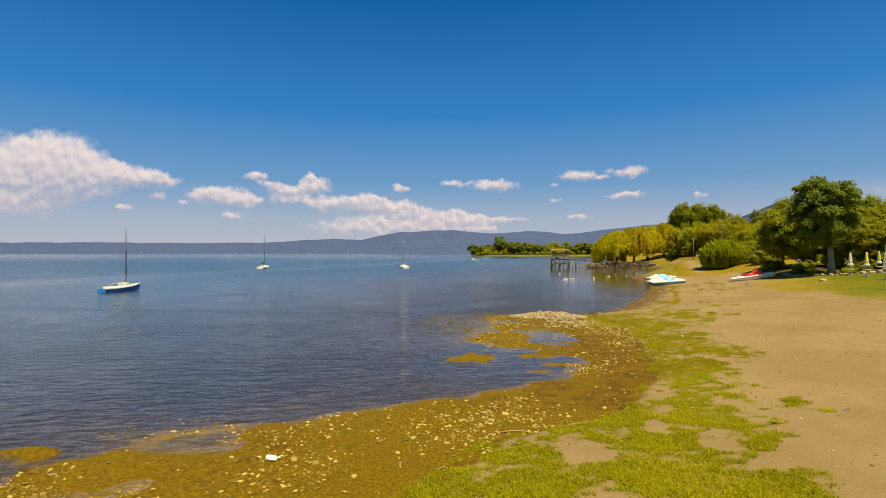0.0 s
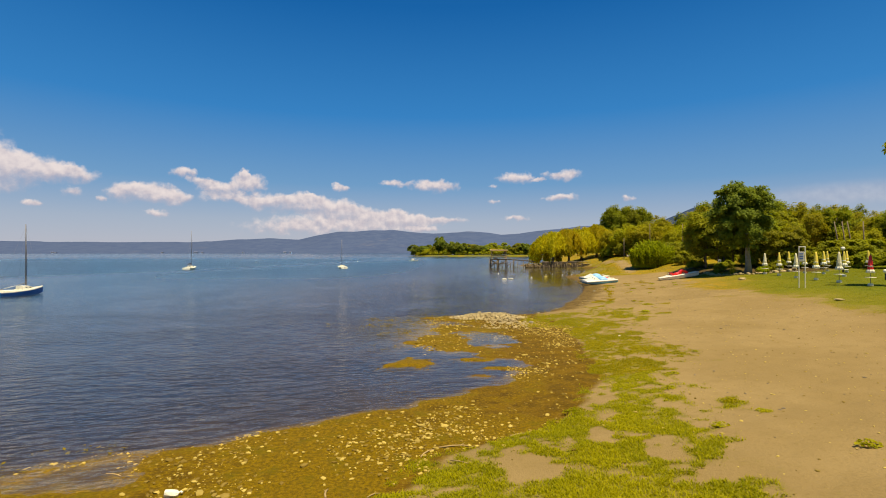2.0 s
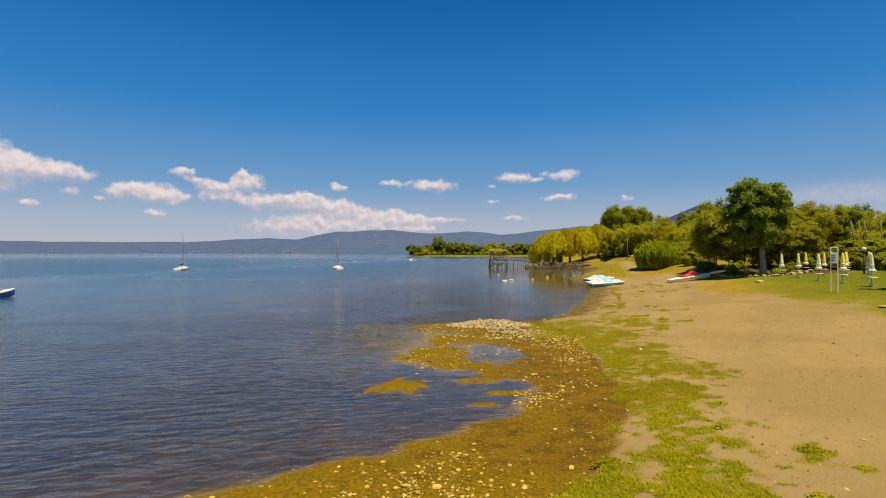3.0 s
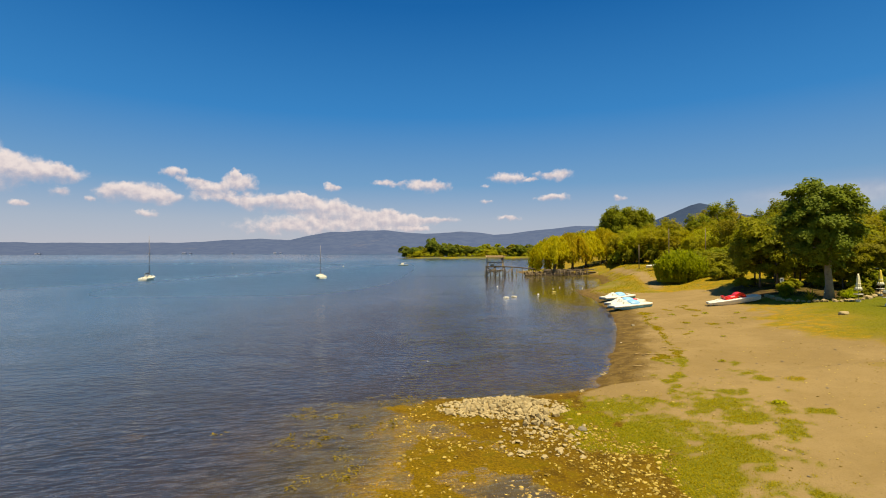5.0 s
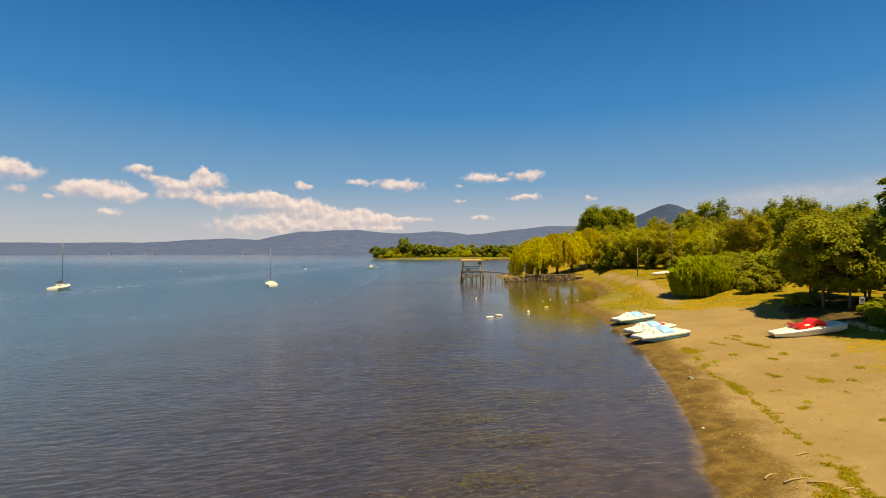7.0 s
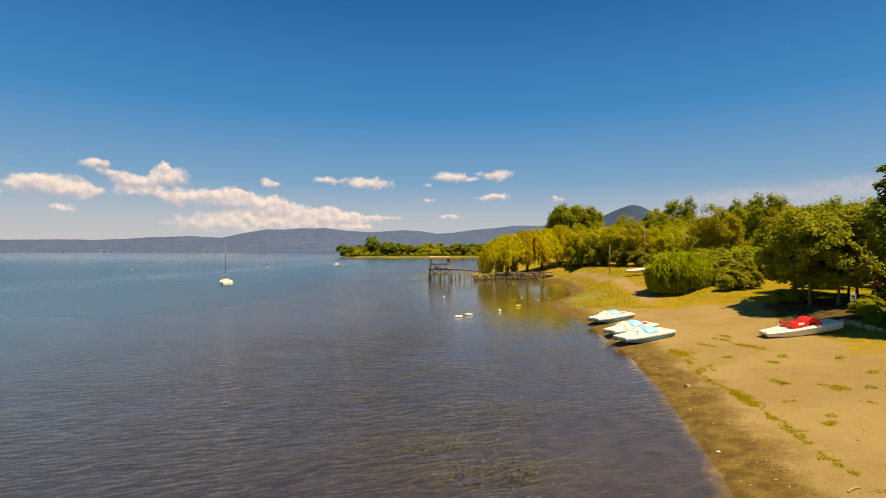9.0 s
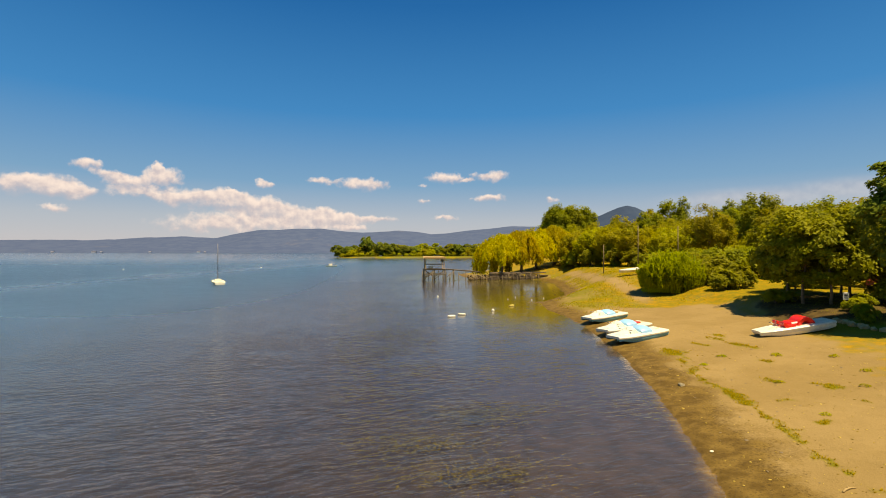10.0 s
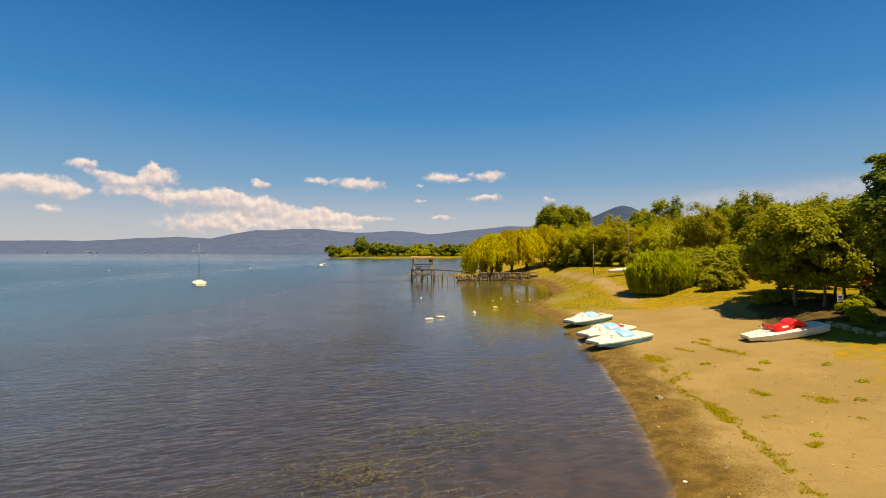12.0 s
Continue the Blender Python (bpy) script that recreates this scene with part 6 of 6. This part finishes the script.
def scatter(name, label, spots, sizes, mat, squash=0.6, seed=1):
    """Many small stones in one mesh: chipped, twelve-cornered lumps."""
    bm = bmesh.new()
    bmesh.ops.create_icosphere(bm, subdivisions=1, radius=1)
    base = np.array([v.co for v in bm.verts])
    tri = np.array([[v.index for v in f.verts] for f in bm.faces])
    bm.free()
    r = np.random.default_rng(seed)
    k = len(spots)
    shape = base[None] * r.uniform(0.6, 1.25, (k, len(base), 1))
    shape = shape * np.stack([r.uniform(0.8, 1.5, k), r.uniform(0.7, 1.1, k), squash * r.uniform(0.7, 1.2, k)], -1)[:, None]
    t = r.uniform(0, 6.28, k)
    c, s = np.cos(t)[:, None], np.sin(t)[:, None]
    x, y = shape[..., 0] * c - shape[..., 1] * s, shape[..., 0] * s + shape[..., 1] * c
    v = np.stack([x, y, shape[..., 2]], -1) * np.asarray(sizes)[:, None, None] + np.asarray(spots)[:, None]
    f = (tri[None] + (np.arange(k) * len(base))[:, None, None]).reshape(-1, 3)
    return tagged(part(name, mesh_of(name, v.reshape(-1, 3), f, True), mat), label, "stones", kind="stuff")


def pebble_material():
    m, n = material("pebbles")
    geo = n.tree.nodes.new("ShaderNodeNewGeometry")
    rnd = geo.outputs["Random Per Island"]
    tone = n.mix(n.ramp(rnd, 0.1, 0.9), (0.18, 0.112, 0.010), (0.50, 0.36, 0.07))
    fine = n.noise(geo.outputs["Position"], 40, 3.0)
    tone = n.mix(n.math("MULTIPLY", n.ramp(fine, 0.5, 0.8), 0.5), tone, (0.24, 0.165, 0.03))
    finish(n, tone, 0.8, fine, 0.3, 0.01, 0, 0.3)
    return m


PEBBLE = pebble_material()
r3 = np.random.default_rng(18)
hx, hy = r3.normal(2.2, 1.15, 2200), r3.normal(29.15, 0.6, 2200)
hx[:260], hy[:260] = r3.normal(3.0, 0.8, 260), r3.uniform(24.8, 28.2, 260)
hq = ((hx - 2.2) / 2.5) ** 2 + ((hy - 29.1) / 1.25) ** 2
hx, hy = hx[(hq < 1) | (hy < 27.6)], hy[(hq < 1) | (hy < 27.6)]
hz = land(hx, hy)[0]
hs = 0.03 + 0.07 * r3.random(len(hx)) ** 2
scatter("stone_rubble", "pale broken stones scattered between and round the heap", np.stack([hx, hy, hz + hs * 0.3], -1), hs, STONE, 0.6, 9)
r2 = np.random.default_rng(15)
px, py = r2.uniform(-10, 7, 160000), r2.uniform(2.5, 31, 160000)
pz, pd, pw = land(px, py)
chance = np.where((pd < 0.3) & (pw > -0.6), 0.05 + 0.9 * smooth(0.46, 0.66, fbm(px, py, 0.45, 3, 41)) + 0.8 * np.exp(-(((px + 0.4) / 2.2) ** 2 + ((py - 9.9 - 0.25 * px) / 0.9) ** 2)), 0.0)
chance = chance * np.where(py < 12, 0.75, np.where(px > 2.0, 0.8, 0.35)) + np.where((pd > 0) & (pd < 4) & (py < 30), 0.012, 0)
keep = r2.random(len(px)) < chance * np.where((px > 1.5) & (py > 11), 0.42, 0.26)
px, py, pz = px[keep], py[keep], pz[keep]
size = 0.014 + 0.042 * r2.random(len(px)) ** 2.5 + 0.03 * (r2.random(len(px)) < 0.05)
scatter("pebbles", "yellow-brown pebbles scattered over the wet mud", np.stack([px, py, pz + size * 0.15], -1), size, PEBBLE, 0.6, 3)
# larger stones along the rim of the mud and in the pool
qx, qy = r3.uniform(-2.5, 6.5, 5200), r3.uniform(14, 29, 5200)
qz, qd, qw = land(qx, qy)
rim = np.exp(-((qd + 1.3) / 0.7) ** 2) * smooth(14, 18, qy) + 0.5 * np.exp(-((qw - 0.2) / 0.8) ** 2) * smooth(17, 19, qy)
pick = r3.random(len(qx)) < rim * smooth(0.36, 0.58, fbm(qx, qy, 0.5, 2, 47)) * 0.75
qs = 0.025 + 0.055 * r3.random(int(pick.sum())) ** 2
scatter("pebbles", "pale stones strewn along the rim of the mud and pool", np.stack([qx[pick], qy[pick], qz[pick] + qs * 0.2], -1), qs, PEBBLE, 0.6, 12)
gx, gy = r2.uniform(4, 24, 7000), r2.uniform(4, 60, 7000)
gzz, gd, gw = land(gx, gy)
ok = (gd > 0.3) & (gd < 13)
gx, gy, gzz = gx[ok], gy[ok], gzz[ok]
scatter("beach_grit", "small stones and bits of debris on the dry sand", np.stack([gx, gy, gzz + 0.004], -1), 0.012 + 0.03 * r2.random(len(gx)) ** 3, PEBBLE, 0.5, 4)

dx, dy = r2.uniform(4, 25, 1500), r2.uniform(4, 60, 1500)
dz, dd, dw = land(dx, dy)
ok = (dd > 0.3) & (dd < 13) & (fbm(dx, dy, 0.3, 2, 55) > 0.45)
dx, dy, dz = dx[ok], dy[ok], dz[ok]
scatter("beach_debris", "dark scraps of bark and dead leaves on the sand", np.stack([dx, dy, dz + 0.006], -1), 0.015 + 0.05 * r2.random(len(dx)) ** 3, WOOD_GREY, 0.35, 6)


# ---- grass ----
def build_grass(name, label, x, y, high, seed, mat, width=0.010):
    r = np.random.default_rng(seed)
    z = land(x, y)[0]
    k = len(x)
    h = high * r.uniform(0.45, 1.3, k)
    a = r.uniform(0, 6.28, k)
    lean = r.uniform(0.4, 1.5, k) * h
    w = width * r.uniform(0.7, 1.4, k)
    p = np.stack([x, y, z - 0.01], -1)
    side = np.stack([-np.sin(a), np.cos(a), 0 * a], -1) * w[:, None]
    tip = p + np.stack([np.cos(a) * lean, np.sin(a) * lean, h], -1)
    mid = p + np.stack([np.cos(a) * lean * 0.3, np.sin(a) * lean * 0.3, h * 0.6], -1)
    v = np.stack([p - side, p + side, mid + side * 0.8, tip, mid - side * 0.8], 1).reshape(-1, 3)
    i = np.arange(k) * 5
    f = np.concatenate([np.stack([i, i + 1, i + 2, i + 4], -1)])
    t = np.stack([i + 4, i + 2, i + 3], -1)
    me = mesh_of(name, v, f.tolist() + t.tolist(), True)
    return tagged(part(name, me, mat), label, "grass", kind="stuff")


bx, by = r2.uniform(-2, 15, 1100000), 2.0 + 34 * r2.random(1100000) ** 1.35
bd = land(bx, by)[1]
keep = r2.random(len(bx)) < smooth(0.2, 1.1, all_grass(bx, by)) * np.where(by > 25, smooth(-2.5, -1.6, bd), smooth(-0.3, 0.1, bd)) * np.interp(by, [4, 14, 36], [1.0, 0.8, 0.55])
high = np.interp(by, [5, 14, 22], [0.06, 0.05, 0.04])
near_by = keep & (by + 3 * (fbm(bx, by, 0.6, 2, 91) - 0.5) < 14.5)
far_by = keep & ~near_by & (r2.random(len(bx)) < np.interp(by, [14, 24, 36], [1.0, 0.85, 0.6]))
build_grass("beach_grass", "short bright green grass growing in ragged patches on the beach", bx[near_by], by[near_by], high[near_by], 1, LEAF_GRASS, 0.0075)
build_grass("beach_grass", "short yellowing grass in thin patches beside the mud", bx[far_by], by[far_by], high[far_by], 4, LEAF_MID, 0.009)
bx, by = r2.uniform(8, 23, 160000), r2.uniform(36, 58, 160000)
keep = r2.random(len(bx)) < smooth(0.3, 0.8, all_grass(bx, by))
build_grass("beach_grass", "thin line of green grass along the upper beach", bx[keep], by[keep], 0.06, 2, LEAF_DRY, 0.014)
bx, by = r2.uniform(17, 50, 90000), r2.uniform(70, 128, 90000)
bd = land(bx, by)[1]
keep = r2.random(len(bx)) < smooth(0.8, 2.5, bd) * smooth(18, 10, bd) * smooth(0.35, 0.6, fbm(bx, by, 0.5, 3, 81)) * smooth(70, 75, by) * (1 - np.exp(-((bx - np.interp(by, [74, 78, 83, 89, 102, 110, 117], [26.8, 27.8, 28.4, 29.6, 33.4, 35.2, 36.4])) / 1.3) ** 2))
half = fbm(bx, by, 0.2, 2, 82) > 0.5
build_grass("bank_grass", "rough yellow dry grass on the bank of the bay", bx[keep & half], by[keep & half], 0.11, 5, LEAF_DRY, 0.03)
build_grass("bank_grass", "rough green grass on the bank of the bay", bx[keep & ~half], by[keep & ~half], 0.10, 6, LEAF_MID, 0.03)
bx, by = r2.uniform(16, 48, 150000), r2.uniform(14, 66, 150000)
bd = land(bx, by)[1]
keep = r2.random(len(bx)) < smooth(12.0, 16, bd + 6 * (fbm(bx, by, 0.35, 3, 11) - 0.5)) * 0.8
build_grass("lawn_grass", "short green and yellowing lawn grass", bx[keep], by[keep], 0.035, 3, LEAF_LAWN, 0.014)


def make_weed(x, y, size, seed):
    """A broad-leaved beach plant."""
    w = thing("beach_weed", "small leafy green weed growing out of the sand", "plant", spot(x, y), "weeds on the sand")
    r = np.random.default_rng(seed)
    k = 70
    a, q = r.uniform(0, 6.28, k), np.sqrt(r.random(k))
    pts = np.stack([np.cos(a) * q * size, np.sin(a) * q * size * 0.7, size * 0.32 * (1 - q**2) * r.uniform(0.4, 1.2, k) + 0.02], -1)
    part("leaves", leaves("leaves", pts, size * 0.38 * r.uniform(0.6, 1.2, k), np.stack([np.cos(a) * 0.4, np.sin(a) * 0.4, 0 * a + 1], -1), 1.6, 0.4), LEAF_GRASS, w)
    part("stem", tube([(0, 0, -0.03), (0.02, 0, size * 0.5)], [0.012, 0.005], 5), LEAF_LIGHT, w)


for k, (x, y, s) in enumerate(((6.95, 10.7, 0.22), (7.16, 9.8, 0.12), (6.97, 13.9, 0.2), (7.3, 7.0, 0.22), (7.2, 6.4, 0.08), (3.1, 10.6, 0.28), (3.25, 10.9, 0.22), (9.0, 16.8, 0.13), (11.4, 27.9, 0.25), (8.2, 20.0, 0.16),
                               (15.9, 43.2, 0.2), (17.5, 47.0, 0.24), (16.8, 50.8, 0.22), (18.6, 52.0, 0.28), (20.8, 51.0, 0.3), (19.6, 45.3, 0.22), (21.5, 47.0, 0.25), (16.6, 40.7, 0.18), (13.1, 34.5, 0.2),
                               (22.5, 49.5, 0.25), (6.1, 12.2, 0.2), (5.6, 8.6, 0.2))):
    make_weed(x, y, s, k)


# ---- litter and driftwood ----
def make_stick(x, y, length, turn, thick, label):
    t = thing("driftwood", label, "driftwood", pose(x, y, gz(x, y) + thick * 0.6, 0, 0, turn), "driftwood on the mud")
    bend = length * 0.06
    part("stem", tube([(-length / 2, 0, 0), (-length * 0.15, bend, 0.01), (length * 0.2, bend * 0.6, 0.015), (length / 2, -bend, 0)], [thick, thick * 0.95, thick * 0.8, thick * 0.45], 7), WOOD_TAN, t)
    part("twig", tube([(length * 0.1, bend * 0.7, 0.01), (length * 0.25, bend * 0.7 + length * 0.12, 0.03)], [thick * 0.5, thick * 0.2], 5), WOOD_TAN, t)


for x, y, l, t, w in ((0.2, 8.7, 0.75, 8, 0.018), (-0.4, 8.35, 0.45, 60, 0.016), (0.3, 7.6, 0.5, -30, 0.012), (-2.0, 6.6, 0.3, 100, 0.02), (-6.2, 7.4, 0.4, -15, 0.015), (1.6, 9.4, 0.5, 25, 0.012), (-1.2, 6.6, 0.25, 40, 0.012)):
    make_stick(x, y, l, t, w, "bleached driftwood stick lying on the wet mud")
for x, y, l, t in ((10.9, 37.3, 1.0, 12), (11.3, 37.0, 0.7, -14), (10.4, 37.7, 0.6, 30), (11.7, 36.6, 0.5, 5), (12.2, 38.8, 0.5, 20), (9.3, 34.8, 0.5, -10)):
    make_stick(x, y, l, t, 0.025, "dark driftwood twig on the damp sand")


def make_litter():
    t = thing("plastic_bag", "crumpled white plastic container lying on the wet mud", "litter", Matrix.LocRotScale((-4.63, 6.55, gz(-4.63, 6.55) + 0.02), Euler((0, 0.14, 0.2)), (0.72, 0.8, 0.8)))
    rings = []
    r = random.Random(2)
    for x, w, h in ((-0.15, 0.04, 0.05), (-0.13, 0.09, 0.10), (0.0, 0.10, 0.11), (0.1, 0.09, 0.09), (0.16, 0.05, 0.06)):
        rings.append([(x + r.uniform(-0.015, 0.015), w * math.cos(a) + r.uniform(-0.015, 0.015), h * 0.8 * math.sin(a) + 0.03) for a in [2 * math.pi * k / 8 for k in range(8)]])
    part("bag", loft(rings), WHITE_CLOTH, t)
    part("knot", tube([(0.15, 0, 0.04), (0.2, 0.02, 0.08), (0.24, 0.0, 0.06)], [0.03, 0.02, 0.03], 6), WHITE_CLOTH, t)


make_litter()


def make_scrap(x, y, s):
    t = thing("paper_scrap", "small crumpled white scrap on the beach", "litter", spot(x, y), "scraps on the beach")
    me = rock_mesh(s, int(x * 10), 1, 0.4)
    part("scrap", me, WHITE_CLOTH, t, at=pose(0, 0, s * 0.2))


for x, y, s in ((7.6, 21.0, 0.09), (2.0, 21.6, 0.06), (10.9, 41.8, 0.07), (-0.9, 38.0, 0.05)):
    make_scrap(x, y, s)


# ---- water weed ----
r4 = np.random.default_rng(23)
wx, wy, ws = [], [], []
for mx, my, rx, ry in WEEDS[:6]:
    k = int(420 * rx * ry)
    wx.append(mx + r4.normal(0, 0.55, k) * rx)
    wy.append(my + r4.normal(0, 0.55, k) * ry)
    ws.append(0.05 + 0.16 * r4.random(k) ** 2)
wx, wy, ws = np.concatenate(wx), np.concatenate(wy), np.concatenate(ws)
near_top = np.stack([wx, wy, r4.uniform(-0.22, -0.03, len(wx))], -1)
tagged(part("water_weed", leaves("water_weed", near_top, ws, np.tile((0.0, 0.0, 1.0), (len(wx), 1)), 2.6, 0.25), LEAF_WEED), "dark strands of water weed at the surface of the shallows", "water weed", kind="stuff")
wx, wy, ws = [], [], []
for mx, my, rx, ry in WEEDS[6:]:
    k = int(150 * rx * ry)
    cx, cy = mx + r4.normal(0, 0.55, 14) * rx, my + r4.normal(0, 0.55, 14) * ry
    pick = r4.integers(0, 14, k)
    wx.append(cx[pick] + r4.normal(0, 0.13, k))
    wy.append(cy[pick] + r4.normal(0, 0.10, k))
    ws.append(0.04 + 0.12 * r4.random(k) ** 2)
wx, wy, ws = np.concatenate(wx), np.concatenate(wy), np.concatenate(ws)
tuft_top = np.stack([wx, wy, r4.uniform(-0.06, 0.012, len(wx))], -1)
tagged(part("water_weed", leaves("water_weed", tuft_top, ws, np.tile((0.0, 0.0, 1.0), (len(wx), 1)), 2.2, 0.3), LEAF_TUFT), "yellow-green tufts of water weed in the shallows by the stones", "water weed", kind="stuff")
